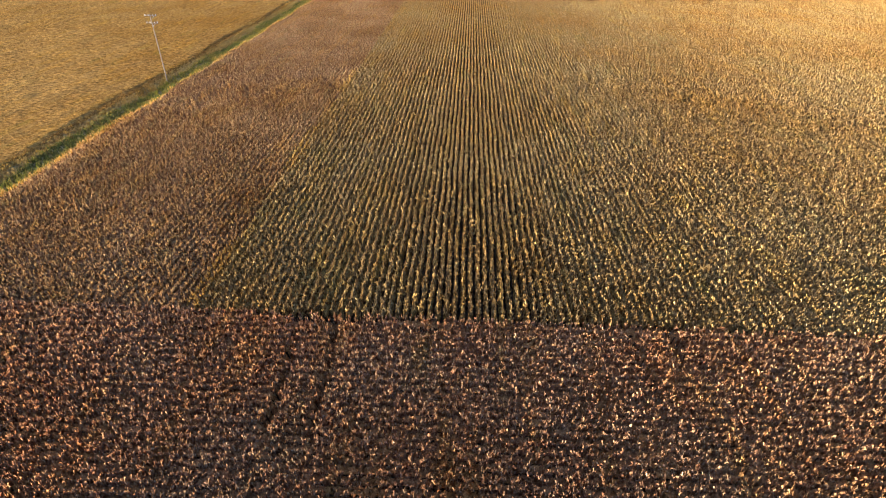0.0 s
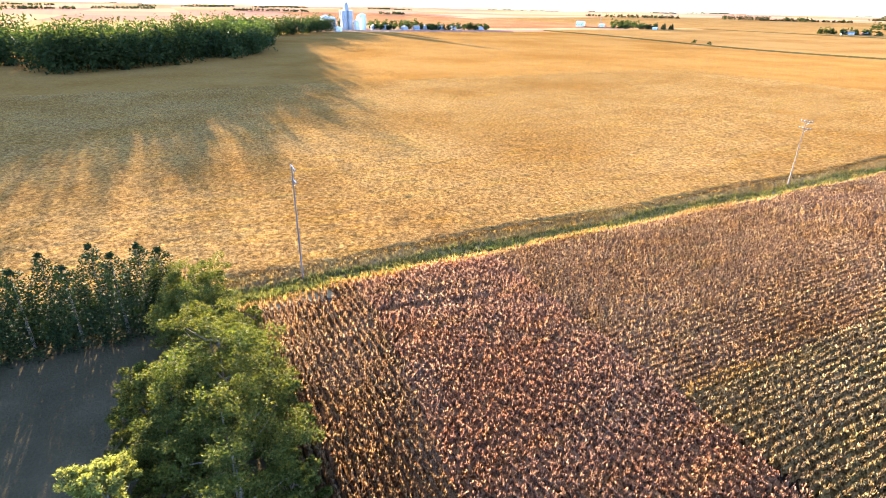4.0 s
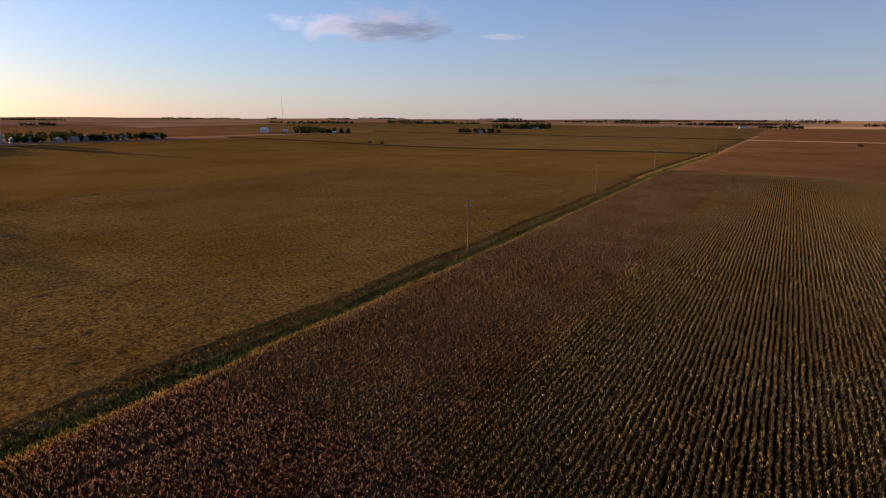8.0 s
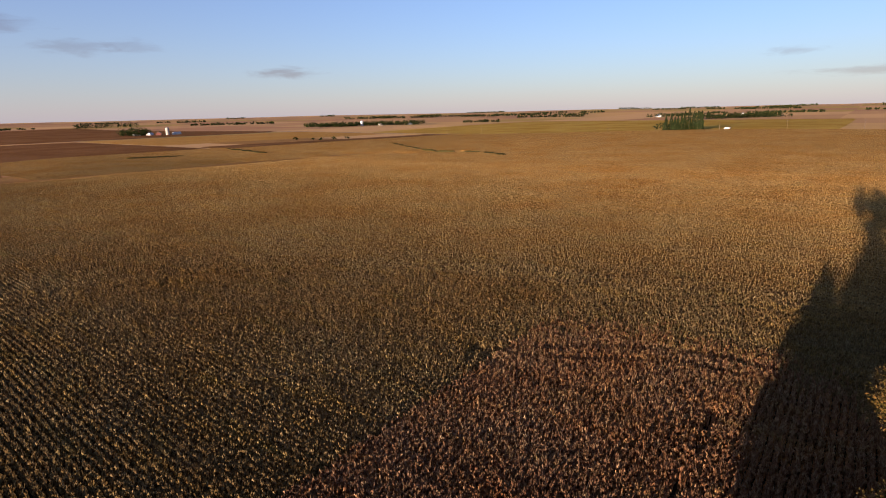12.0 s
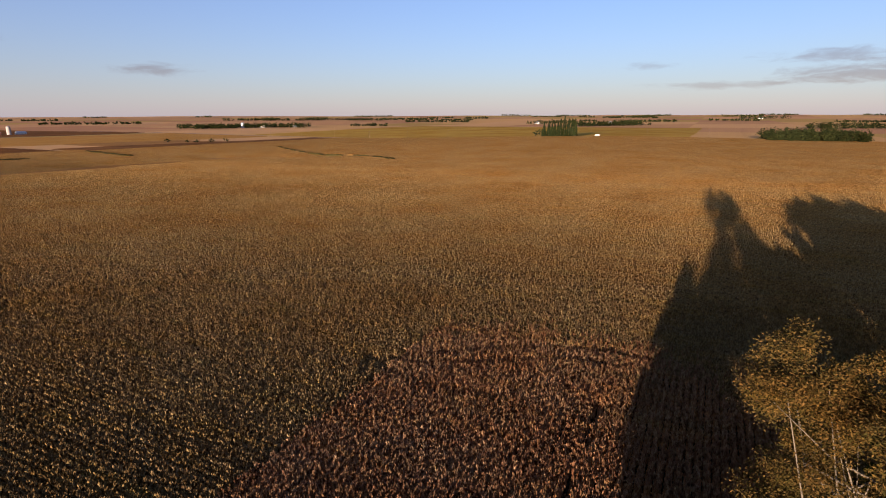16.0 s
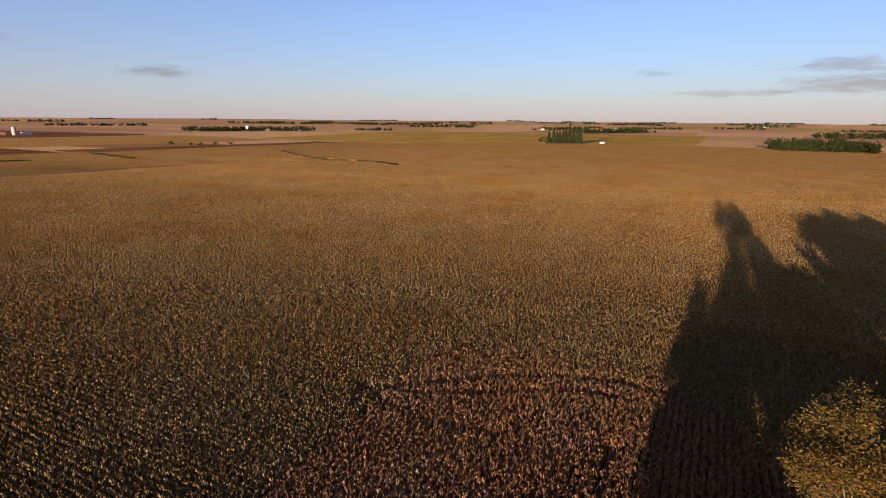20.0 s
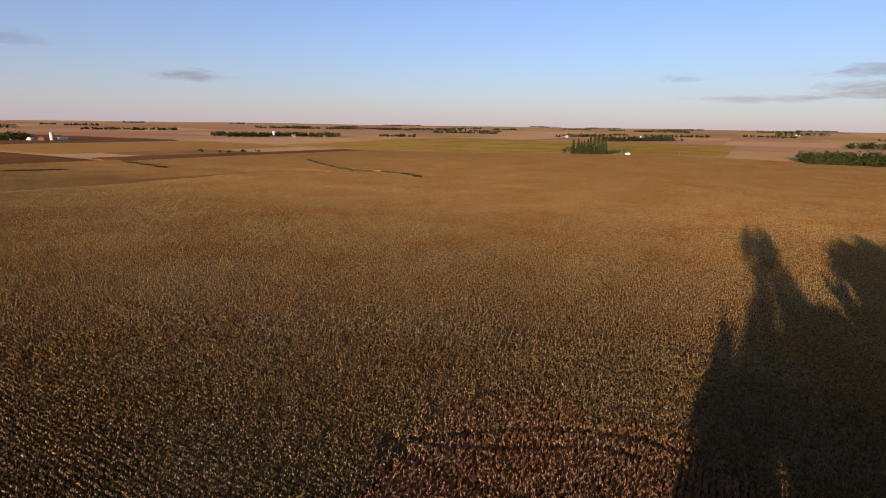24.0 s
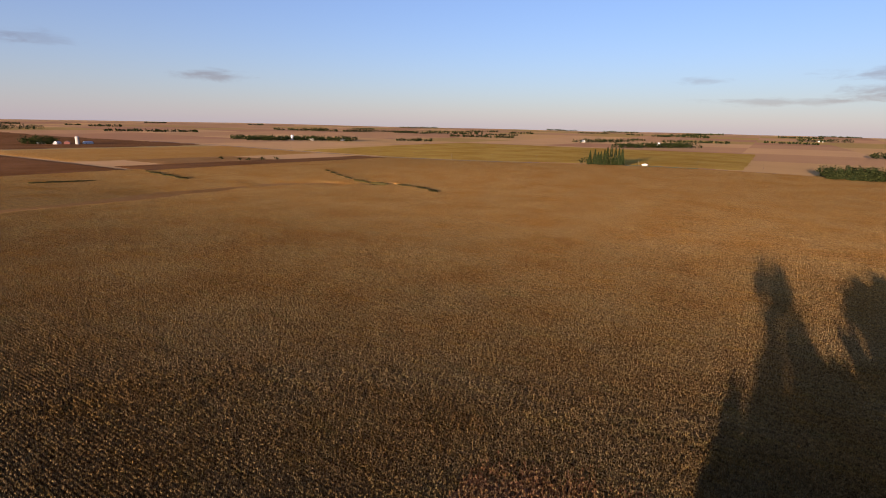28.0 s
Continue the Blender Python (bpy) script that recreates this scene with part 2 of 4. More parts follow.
DARK_BARK = surface("dark_bark", ((0.25, (0.05, 0.04, 0.03)), (0.5, (0.11, 0.085, 0.06)), (0.75, (0.18, 0.145, 0.11))), 1.5, fine=14.0, stretch=(1, 1, 0.25), dist=0.03)
POLE_WOOD = surface("weathered_pole", ((0.25, (0.075, 0.056, 0.047)), (0.5, (0.131, 0.103, 0.084)), (0.75, (0.187, 0.155, 0.127))), 1.2, fine=18.0, stretch=(1, 1, 0.15), dist=0.01)
PORCELAIN = surface("pale_insulator", ((0.3, (0.372, 0.372, 0.360)), (0.7, (0.492, 0.492, 0.480))), 3.0, rough=0.25, bump=0.05)
WHITE = surface("white_siding", ((0.25, (0.450, 0.443, 0.420)), (0.6, (0.585, 0.578, 0.555)), (0.8, (0.630, 0.622, 0.600))), 0.4, fine=3.0, bump=0.15, rough=0.6)
MAST_STEEL = surface("dull_mast_steel", ((0.3, (0.16, 0.16, 0.17)), (0.7, (0.26, 0.26, 0.27))), 0.5, rough=0.7)
STEEL = surface("galvanised_steel", ((0.25, (0.294, 0.301, 0.317)), (0.6, (0.434, 0.441, 0.461)), (0.8, (0.504, 0.504, 0.518))), 0.3, fine=2.0, rough=0.42, metal=0.6, bump=0.1)
CONCRETE = surface("elevator_concrete", ((0.25, (0.204, 0.192, 0.186)), (0.6, (0.300, 0.288, 0.279)), (0.8, (0.360, 0.348, 0.341))), 0.15, fine=1.5, bump=0.1)
ROOF = surface("grey_shingles", ((0.25, (0.10, 0.095, 0.09)), (0.6, (0.19, 0.18, 0.17)), (0.8, (0.27, 0.25, 0.23))), 0.6, fine=5.0)
RED_BARN = surface("red_barn_boards", ((0.25, (0.100, 0.036, 0.030)), (0.6, (0.165, 0.063, 0.050)), (0.8, (0.200, 0.099, 0.080))), 0.5, fine=4.0)
GLASS_DARK = surface("dark_pane", ((0.3, (0.03, 0.035, 0.04)), (0.7, (0.06, 0.065, 0.07))), 1.0, rough=0.1, bump=0.02)
ASPHALT = surface("grey_road", ((0.25, (0.066, 0.060, 0.052)), (0.6, (0.110, 0.099, 0.087)), (0.8, (0.154, 0.138, 0.120))), 0.2, fine=2.0)


def crop_sheet(name, stops, lump=0.9, fine=4.0, strength=1.0, dist=0.5, stretch=(1, 1, 1), patch=0.012, patch_tint=(0.78, 0.7, 0.6), ripe=None):
    """A closed canopy seen from afar: clumps and rows as relief, wide drifts of tone."""
    m, t, out = material(name)
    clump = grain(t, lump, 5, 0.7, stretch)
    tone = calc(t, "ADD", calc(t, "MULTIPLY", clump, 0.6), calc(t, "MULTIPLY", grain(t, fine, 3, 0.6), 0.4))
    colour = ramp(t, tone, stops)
    wide = node(t, "ShaderNodeMapRange", {0: grain(t, patch, 5, 0.62), 1: 0.4, 2: 0.64, 3: 0.0, 4: 1.0}).outputs[0]
    colour = blend(t, wide, colour, blend(t, 1.0, colour, (*patch_tint, 1), "MULTIPLY"))
    drift = node(t, "ShaderNodeMapRange", {0: grain(t, 0.6, 3, 0.65, (1, 0.12, 1)), 1: 0.48, 2: 0.68, 3: 0.0, 4: 1.0}).outputs[0]
    colour = blend(t, drift, colour, blend(t, 1.0, colour, (1.14, 1.08, 0.80, 1), "MULTIPLY"))
    fresh = node(t, "ShaderNodeMapRange", {0: grain(t, 0.33, 4, 0.7, (1, 0.25, 1)), 1: 0.56, 2: 0.72, 3: 0.0, 4: 1.0}).outputs[0]
    colour = blend(t, fresh, colour, blend(t, 1.0, colour, (0.84, 0.96, 0.86, 1), "MULTIPLY"))
    # ripe: x span and tint of the painted eastward sunlight
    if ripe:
        colour = paint_east_sun(t, colour, *ripe)
    relief = node(t, "ShaderNodeBump", {"Height": clump, "Strength": strength, "Distance": dist})
    skin = node(t, "ShaderNodeBsdfPrincipled", {"Base Color": colour, "Roughness": 1.0, "Normal": relief.outputs[0], "Specular IOR Level": 0.0})
    t.links.new(skin.outputs[0], out.inputs[0])
    return m


# ROW_RED, ROW_GOLD: darkest stop paints the shaded gaps between plants
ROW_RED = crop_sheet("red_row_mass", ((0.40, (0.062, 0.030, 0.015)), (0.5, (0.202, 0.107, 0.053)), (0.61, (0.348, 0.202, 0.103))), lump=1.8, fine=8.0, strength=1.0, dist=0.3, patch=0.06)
# ripe: sunlight painted into the eastern row bodies, ROW_HEAD too
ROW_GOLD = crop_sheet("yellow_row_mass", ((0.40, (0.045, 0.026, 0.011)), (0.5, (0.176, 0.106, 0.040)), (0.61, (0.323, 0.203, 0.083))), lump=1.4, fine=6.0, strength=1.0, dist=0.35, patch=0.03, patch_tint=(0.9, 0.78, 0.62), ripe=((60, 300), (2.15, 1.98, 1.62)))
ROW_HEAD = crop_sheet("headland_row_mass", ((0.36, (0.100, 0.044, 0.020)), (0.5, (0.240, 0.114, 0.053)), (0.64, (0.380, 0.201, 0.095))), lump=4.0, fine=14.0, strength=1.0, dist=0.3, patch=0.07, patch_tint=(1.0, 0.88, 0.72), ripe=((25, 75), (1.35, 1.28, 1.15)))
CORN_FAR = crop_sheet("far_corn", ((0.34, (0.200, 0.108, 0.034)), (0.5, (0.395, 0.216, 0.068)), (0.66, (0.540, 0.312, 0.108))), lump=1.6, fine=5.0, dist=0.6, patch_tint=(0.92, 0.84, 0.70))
CORN_BROWN = crop_sheet("far_brown_corn", ((0.3, (0.112, 0.053, 0.026)), (0.5, (0.181, 0.089, 0.042)), (0.7, (0.249, 0.131, 0.062))), dist=1.0)
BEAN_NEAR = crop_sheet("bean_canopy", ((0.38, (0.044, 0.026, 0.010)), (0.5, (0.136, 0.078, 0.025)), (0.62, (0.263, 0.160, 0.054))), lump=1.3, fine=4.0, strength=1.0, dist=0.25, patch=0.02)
# Darker bean tone that stands for canopies seen against the low sun
BEAN_WEST = crop_sheet("far_backlit_beans", ((0.3, (0.101, 0.057, 0.022)), (0.5, (0.158, 0.093, 0.032)), (0.7, (0.214, 0.132, 0.048))), dist=0.6)
BEAN_FAR = crop_sheet("far_beans", ((0.3, (0.102, 0.052, 0.018)), (0.5, (0.151, 0.083, 0.024)), (0.7, (0.193, 0.118, 0.039))), dist=0.5)
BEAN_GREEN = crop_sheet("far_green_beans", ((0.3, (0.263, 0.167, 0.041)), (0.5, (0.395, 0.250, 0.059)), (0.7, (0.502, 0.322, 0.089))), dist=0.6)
WEEDS = crop_sheet("waterway_weeds", ((0.3, (0.030, 0.026, 0.010)), (0.5, (0.055, 0.046, 0.018)), (0.7, (0.095, 0.078, 0.032))), dist=0.4)
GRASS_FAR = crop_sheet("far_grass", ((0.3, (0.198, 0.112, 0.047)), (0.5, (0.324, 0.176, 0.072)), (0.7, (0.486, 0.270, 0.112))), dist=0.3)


def land():
    """Ground: bare dark earth between the crops near by; quarter-section fields of many tones far off, darkened in the
    west to stand for backlit crops.
    """
    m, t, out = material("farmland")
    pos = node(t, "ShaderNodeSeparateXYZ", {0: node(t, "ShaderNodeNewGeometry").outputs["Position"]})
    cx = calc(t, "FLOOR", calc(t, "DIVIDE", calc(t, "ADD", pos.outputs[0], 62.0 + 8050), 402.5))
    cy = calc(t, "FLOOR", calc(t, "DIVIDE", calc(t, "ADD", pos.outputs[1], -600.0 + 8050), 268.3))
    lot = node(t, "ShaderNodeTexWhiteNoise", {"Vector": node(t, "ShaderNodeCombineXYZ", {0: cx, 1: cy, 2: 3.0}).outputs[0]}, noise_dimensions="3D").outputs[0]
    # Field tones lean pinkish: the horizon's haze is put into their colour
    far = ramp(t, lot, ((0.0, (0.470, 0.268, 0.135)), (0.22, (0.560, 0.336, 0.160)), (0.42, (0.420, 0.226, 0.122)), (0.6, (0.540, 0.326, 0.140)), (0.74, (0.420, 0.276, 0.098)), (0.88, (0.500, 0.282, 0.145))), smooth=False)
    drift = grain(t, 0.006, 6, 0.65)
    far = blend(t, calc(t, "MULTIPLY", drift, 0.6), far, blend(t, 1.0, far, (0.7, 0.66, 0.6, 1), "MULTIPLY"))
    # West of x -60 the dimness of land seen against the sun is coloured in
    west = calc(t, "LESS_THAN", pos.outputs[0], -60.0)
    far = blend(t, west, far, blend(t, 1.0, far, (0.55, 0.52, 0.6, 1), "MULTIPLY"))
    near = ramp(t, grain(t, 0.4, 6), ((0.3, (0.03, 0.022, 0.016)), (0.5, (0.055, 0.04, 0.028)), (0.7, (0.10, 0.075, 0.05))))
    dx, dy = calc(t, "ADD", pos.outputs[0], -320.0), calc(t, "ADD", pos.outputs[1], -100.0)
    gone = calc(t, "SQRT", calc(t, "ADD", calc(t, "MULTIPLY", dx, dx), calc(t, "MULTIPLY", dy, dy)))
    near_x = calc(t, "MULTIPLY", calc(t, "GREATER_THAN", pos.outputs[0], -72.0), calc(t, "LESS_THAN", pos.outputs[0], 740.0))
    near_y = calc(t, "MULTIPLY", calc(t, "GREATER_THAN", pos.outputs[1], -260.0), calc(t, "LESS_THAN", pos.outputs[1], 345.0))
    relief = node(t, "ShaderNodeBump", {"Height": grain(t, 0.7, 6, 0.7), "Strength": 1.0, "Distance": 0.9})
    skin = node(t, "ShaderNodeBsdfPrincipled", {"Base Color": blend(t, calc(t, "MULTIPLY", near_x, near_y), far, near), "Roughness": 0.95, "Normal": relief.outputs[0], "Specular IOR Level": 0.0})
    t.links.new(skin.outputs[0], out.inputs[0])
    return m


FARMLAND = land()


# mesh helpers ---------------------------------------------------------------
def raw_mesh(name, verts, *groups, smooth=False):
    """A mesh from vertices and index arrays of triangles and quads."""
    me = bpy.data.meshes.new(name)
    verts = np.ascontiguousarray(verts, dtype=np.float32)
    me.vertices.add(len(verts))
    me.vertices.foreach_set("co", verts.ravel())
    idx = np.concatenate([np.asarray(g, np.int32).ravel() for g in groups])
    sizes = np.concatenate([np.full(len(g), np.asarray(g).shape[1], np.int32) for g in groups])
    me.loops.add(len(idx))
    me.loops.foreach_set("vertex_index", idx)
    me.polygons.add(len(sizes))
    me.polygons.foreach_set("loop_start", np.r_[0, np.cumsum(sizes)[:-1]].astype(np.int32))
    me.update(calc_edges=True)
    if smooth:
        me.polygons.foreach_set("use_smooth", np.ones(len(sizes), bool))
    return me


def stuff(name, me, mat, label, category, kind="stuff"):
    me.materials.append(mat)
    return tagged(new(name, me), label, category, kind=kind)


def part(name, bm, mat, parent, label=""):
    """Links a bmesh, or a ready mesh, as one mesh object under a thing or a part."""
    if isinstance(bm, bpy.types.Mesh):
        me = bm
    else:
        me = bpy.data.meshes.new(name)
        bm.to_mesh(me)
        bm.free()
    if not me.materials:
        me.materials.append(mat)
    ob = new(name, me)
    ob.parent = parent
    return tagged(ob, label)


def thing(name, x, y, label, category, group="", turn=0.0, z=None):
    ob = new(name)
    ob.empty_display_size = 0.5
    ob.matrix_basis = pose(x, y, float(terrain(x, y)) if z is None else z, 0, 0, turn)
    return tagged(ob, label, category, group)


# land ---------------------------------------------------------------------
def terrain(x, y):
    x, y = np.asarray(x, float), np.asarray(y, float)

    def hill(cx, cy, s, a):
        return a * np.exp(-((x - cx) ** 2 + (y - cy) ** 2) / (2 * s * s))
    r = np.hypot(x, y)
    k = np.clip((r - 1500) / 3400, 0, 1)
    rim = 26 * k * k * (3 - 2 * k)
    w = np.clip((r - 950) / 1200, 0, 1)
    roll = w * (3.0 * np.sin(x / 330 + 1.3) * np.cos(y / 290 + 0.4) + 2.0 * np.sin((x + y) / 510) + 5.0 * k * np.sin(x / 420 + 2) * np.sin(y / 380))
    ditch = -0.25 * np.exp(-((x + 64.0) / 2.2) ** 2)
    return hill(-30, 330, 120, 2.4) + hill(395, 290, 105, -4.2) + hill(270, 450, 90, -2.0) + hill(-400, 585, 150, -4.0) + hill(770, 620, 250, -5.0) + hill(790, 110, 170, 4.0) + rim + roll + ditch


def graded(lo, hi, a, b, step, growth=1.09):
    """Steps of one size between a and b that widen towards lo and hi."""
    mid = list(np.arange(a, b + step, step))
    out, s = [], step
    p = a
    while p > lo:
        s *= growth
        p -= s
        out.append(max(p, lo))
    left = out[::-1]
    out, s, p = [], step, mid[-1]
    while p < hi:
        s *= growth
        p += s
        out.append(min(p, hi))
    return np.array(left + mid + out)


def sheet(xs, ys, height):
    gx, gy = np.meshgrid(xs, ys)
    v = np.stack([gx, gy, height(gx, gy)], -1).reshape(-1, 3)
    n = len(xs)
    i = (np.arange(len(ys) - 1)[:, None] * n + np.arange(n - 1)[None]).ravel()
    return v, np.stack([i, i + 1, i + n + 1, i + n], -1)


def ground():
    xs = graded(-4850, 4850, -120, 860, 9.0)
    xs = np.unique(np.r_[xs, np.arange(-70, -55, 1.5)])
    ys = graded(-4850, 4850, -160, 700, 9.0)
    v, q = sheet(xs, ys, terrain)
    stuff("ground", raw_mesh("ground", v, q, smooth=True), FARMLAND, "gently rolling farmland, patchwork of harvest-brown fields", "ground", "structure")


ground()


def canopy(name, xs, ys, inside, high, edge, rough_z, mat, label, category, seed=1):
    """A crop's closed top over the ground, falling to the soil along its rim. inside: metres to the rim, positive within."""
    rng = np.random.default_rng(seed)
    gx, gy = np.meshgrid(xs, ys)
    gx = gx + rng.uniform(-0.3, 0.3, gx.shape) * np.gradient(np.asarray(xs, float))[None]
    gy = gy + rng.uniform(-0.3, 0.3, gy.shape) * np.gradient(np.asarray(ys, float))[:, None]
    d = inside(gx, gy)
    s = np.clip(d / edge, 0, 1)
    z = terrain(gx, gy) - 0.25 + (high + 0.25) * s * (2 - s) + rng.uniform(-rough_z, rough_z, gx.shape) * s
    v = np.stack([gx, gy, z], -1).reshape(-1, 3)
    n = len(xs)
    i = (np.arange(len(ys) - 1)[:, None] * n + np.arange(n - 1)[None]).ravel()
    q = np.stack([i, i + 1, i + n + 1, i + n], -1)
    q = q[(d.ravel()[q] > 0).any(1)]
    used = np.unique(q)
    back = np.zeros(len(v), np.int64)
    back[used] = np.arange(len(used))
    return stuff(name, raw_mesh(name, v[used], back[q]), mat, label, category)


def box_rim(x0, x1, y0, y1):
    return lambda x, y: np.minimum(np.minimum(x - x0, x1 - x), np.minimum(y - y0, y1 - y))


def path_gap(points):
    """Distance to a polyline."""
    pts = np.array(points, float)

    def gap(x, y):
        best = np.full(np.shape(x), 1e9)
        for (ax, ay), (bx, by) in zip(pts[:-1], pts[1:]):
            ux, uy = bx - ax, by - ay
            k = np.clip(((x - ax) * ux + (y - ay) * uy) / (ux * ux + uy * uy), 0, 1)
            best = np.minimum(best, np.hypot(x - ax - k * ux, y - ay - k * uy))
        return best
    return gap


# corn -----------------------------------------------------------------------
ROW = 0.762
WEST, SOUTH, HEAD_N = -59.9, 4.6, 37.6
LANES = (  # wheel lanes and lodged spots in the standing corn: points, half width
    (((-11.2, 36.6), (-10.6, 31.2), (-10.5, 24.7)), 0.28), (((-14.6, 36.2), (-13.9, 29.7), (-13.8, 24.8)), 0.28),
    (((18.9, 37.4), (19.2, 34.0)), 0.5), (((15.3, 37.0), (15.9, 29.7)), 0.35), (((-16, 37.3), (-2, 36.9)), 0.35), (((-2, 37.0), (52, 37.3)), 0.22),
    (((-52.7, 23.2), (-50.8, 31.7)), 0.6), (((-50.4, 17.9), (-48.1, 31.6)), 0.6), (((-57.2, 13.6), (-46.8, 12.2), (-43.9, 14.1)), 0.5),
        (((52.6, 14.0), (51.8, 12.4)), 0.5), (((55.8, 11.9), (48.0, 11.3)), 0.5), (((42.5, 11.6), (38.0, 11.5)), 0.5),
    (((54.4, 40.0), (60.2, 33.0), (64.9, 26.8), (68.6, 19.8), (70.5, 12.4), (70.0, 8.0)), 0.6), (((55.6, 35.6), (58.8, 28.8), (63.0, 22.6), (65.8, 17.6), (66.6, 11.0)), 0.5),
    (((54.4, 41.4), (52.6, 37.0), (51.6, 30.7), (52.3, 21.8)), 0.6), (((50, 39.0), (56, 42.0)), 0.5),
)


def in_lane(x, y, share=1.0):
    bad = np.zeros(np.shape(x), bool)
    for pts, half in LANES:
        bad |= path_gap(pts)(x, y) < half * share
    return bad


def north_rim(x):
    """Where the tall corn ends towards the north: the waterway's bend."""
    return np.interp(x, (-60, 0, 36, 73, 111, 158, 190, 249, 300, 339, 387, 400, 450, 800), (353, 349, 342, 342, 345, 355, 352, 366, 376, 374, 338, 310, 290, 290)) + 2 * np.sin(x * 0.11)


def plant(rng, leaves, simple, grow=1.0, deep=0.6):
    """One dry maize plant: stalk, drooping leaf blades and a tassel."""
    v, f = [], []

    def add(pts, tris):
        k = len(v)
        v.extend(pts)
        f.extend([[a + k for a in tr] for tr in tris])
    high = 2.2
    if not simple:  # tassel: one thin upright blade
        t1, t2 = rng.uniform(-0.06, 0.06), rng.uniform(-0.06, 0.06)
        add([(-0.015, 0, 1.75), (0.015, 0.01, 1.75), (t1, t2, high + 0.1)], [(0, 1, 2)])
    flip = rng.integers(0, 2)
    for i in range(leaves):
        a = 3.1416 * ((i + flip) % 2) + rng.normal(0, 0.8)
        z = high - 0.35 - deep + deep * i / max(leaves - 1, 1) + rng.uniform(-0.12, 0.12)
        reach = rng.uniform(0.12, 0.27) * grow * (0.65 if simple else 1.0)
        up, droop = rng.uniform(0.12, 0.32), rng.uniform(0.05, 0.5)
        w = rng.uniform(0.010, 0.019) * (3.0 * grow if simple else 1.0)
        c, s = math.cos(a), math.sin(a)
        mid, tip = reach * 0.55, reach
        add([(0, 0, z - 0.2), (c * mid + s * w, s * mid - c * w, z + up * 0.7), (c * tip, s * tip, z + up - droop), (c * mid - s * w, s * mid + c * w, z + up)], [(0, 1, 2), (0, 2, 3)])
    return np.array(v, np.float32), np.array(f, np.int32)


def scatter(name, forms, x, y, z, size, mat, label, category, seed, along=None):
    """Many plants, each turned and sized by chance, joined in one mesh."""
    rng = np.random.default_rng(seed)
    pick, turn = rng.integers(0, len(forms), len(x)), rng.uniform(0, 6.283, len(x))
    if along is not None:  # plants keep to the line of their row
        turn = along + rng.normal(0, 0.3, len(x)) + 3.1416 * rng.integers(0, 2, len(x))
    tip_x, tip_y = rng.normal(0, 0.05, len(x)), rng.normal(0, 0.05, len(x))
    vs, fs, base = [], [], 0
    for k, (fv, ff) in enumerate(forms):
        m = pick == k
        if not m.any():
            continue
        c, s, g = np.cos(turn[m])[:, None], np.sin(turn[m])[:, None], size[m][:, None]
        px, py, pz = fv[None, :, 0] * g, fv[None, :, 1] * g, fv[None, :, 2] * g
        out = np.stack([px * c - py * s + x[m][:, None] + pz * tip_x[m][:, None], px * s + py * c + y[m][:, None] + pz * tip_y[m][:, None], pz + z[m][:, None]], -1)
        n = m.sum()
        fs.append((ff[None] + (np.arange(n) * len(fv))[:, None, None] + base).reshape(-1, ff.shape[1]))
        vs.append(out.reshape(-1, 3))
        base += n * len(fv)
    return stuff(name, raw_mesh(name, np.concatenate(vs), np.concatenate(fs)), mat, label, category)


_rng = np.random.default_rng(5)
FULL = [plant(_rng, 7, False, 0.95, 0.8) for _ in range(14)]
BUSHY = [plant(_rng, 10, False, 1.0, 0.8) for _ in range(14)]
LIGHT = [plant(_rng, 3, True, 1.1, 0.4) for _ in range(14)]
FAINT = [plant(_rng, 2, True, 1.4, 0.2) for _ in range(14)]


def clear_rows(x, y):
    """The first headland rows beside the windbreak stand apart from one another."""
    return (y < 15.5 + 1.5 * np.sin(x * 0.09)) & (x < 30)


def row_spots(x0, x1, y0, y1, step, along_y, rng):
    if along_y:
        a, b = np.meshgrid(np.arange(x0, x1, ROW), np.arange(y0, y1, step))
        x, y = a.ravel(), b.ravel()
        x = x + rng.normal(0, 0.03, len(x)) + 0.05 * np.sin(y * 0.35 + np.floor(x) * 0.7)
        y = y + rng.uniform(-0.4, 0.4, len(y)) * step
    else:
        a, b = np.meshgrid(np.arange(x0, x1, step), np.arange(y0, y1, ROW))
        x, y = a.ravel(), b.ravel()
        y = y + rng.normal(0, 1, len(y)) * np.where(clear_rows(x, y), 0.04, 0.13) + 0.06 * np.sin(x * 0.3 + np.floor(y) * 0.7)
        x = x + rng.uniform(-0.4, 0.4, len(x)) * step
    return x, y


NEAR, MIDDLE, FAR_END = 90.0, 200.0, 460.0


def spread(x, y):
    """Distance from the middle of the plot, drawn in towards the north."""
    return np.hypot(x - 5, np.where(y > 4, 0.78, 1.0) * (y - 4))


def in_field(x, y):
    south = (y > SOUTH) | ((x > 33) & (y > -1.5)) | ((x > 41) & (y > -10)) | ((x > 55) & (y > -14)) | (x > 64)
    west = WEST + 2.4 * (np.asarray(y) < 14) + 0.35 * np.sin(np.asarray(y) * 0.21)
    return (x > west) & south & (y < north_rim(x))


def red_head(x, y):
    """The reddened headland, rounded off where the machines turned."""
    y = np.asarray(y)
    return x < 72.5 - 14 * (np.abs(y - 18) / 24) ** 3 + 1.6 * np.sin(y * 0.9) + 1.3 * np.sin(x * 1.7 + y * 0.4)


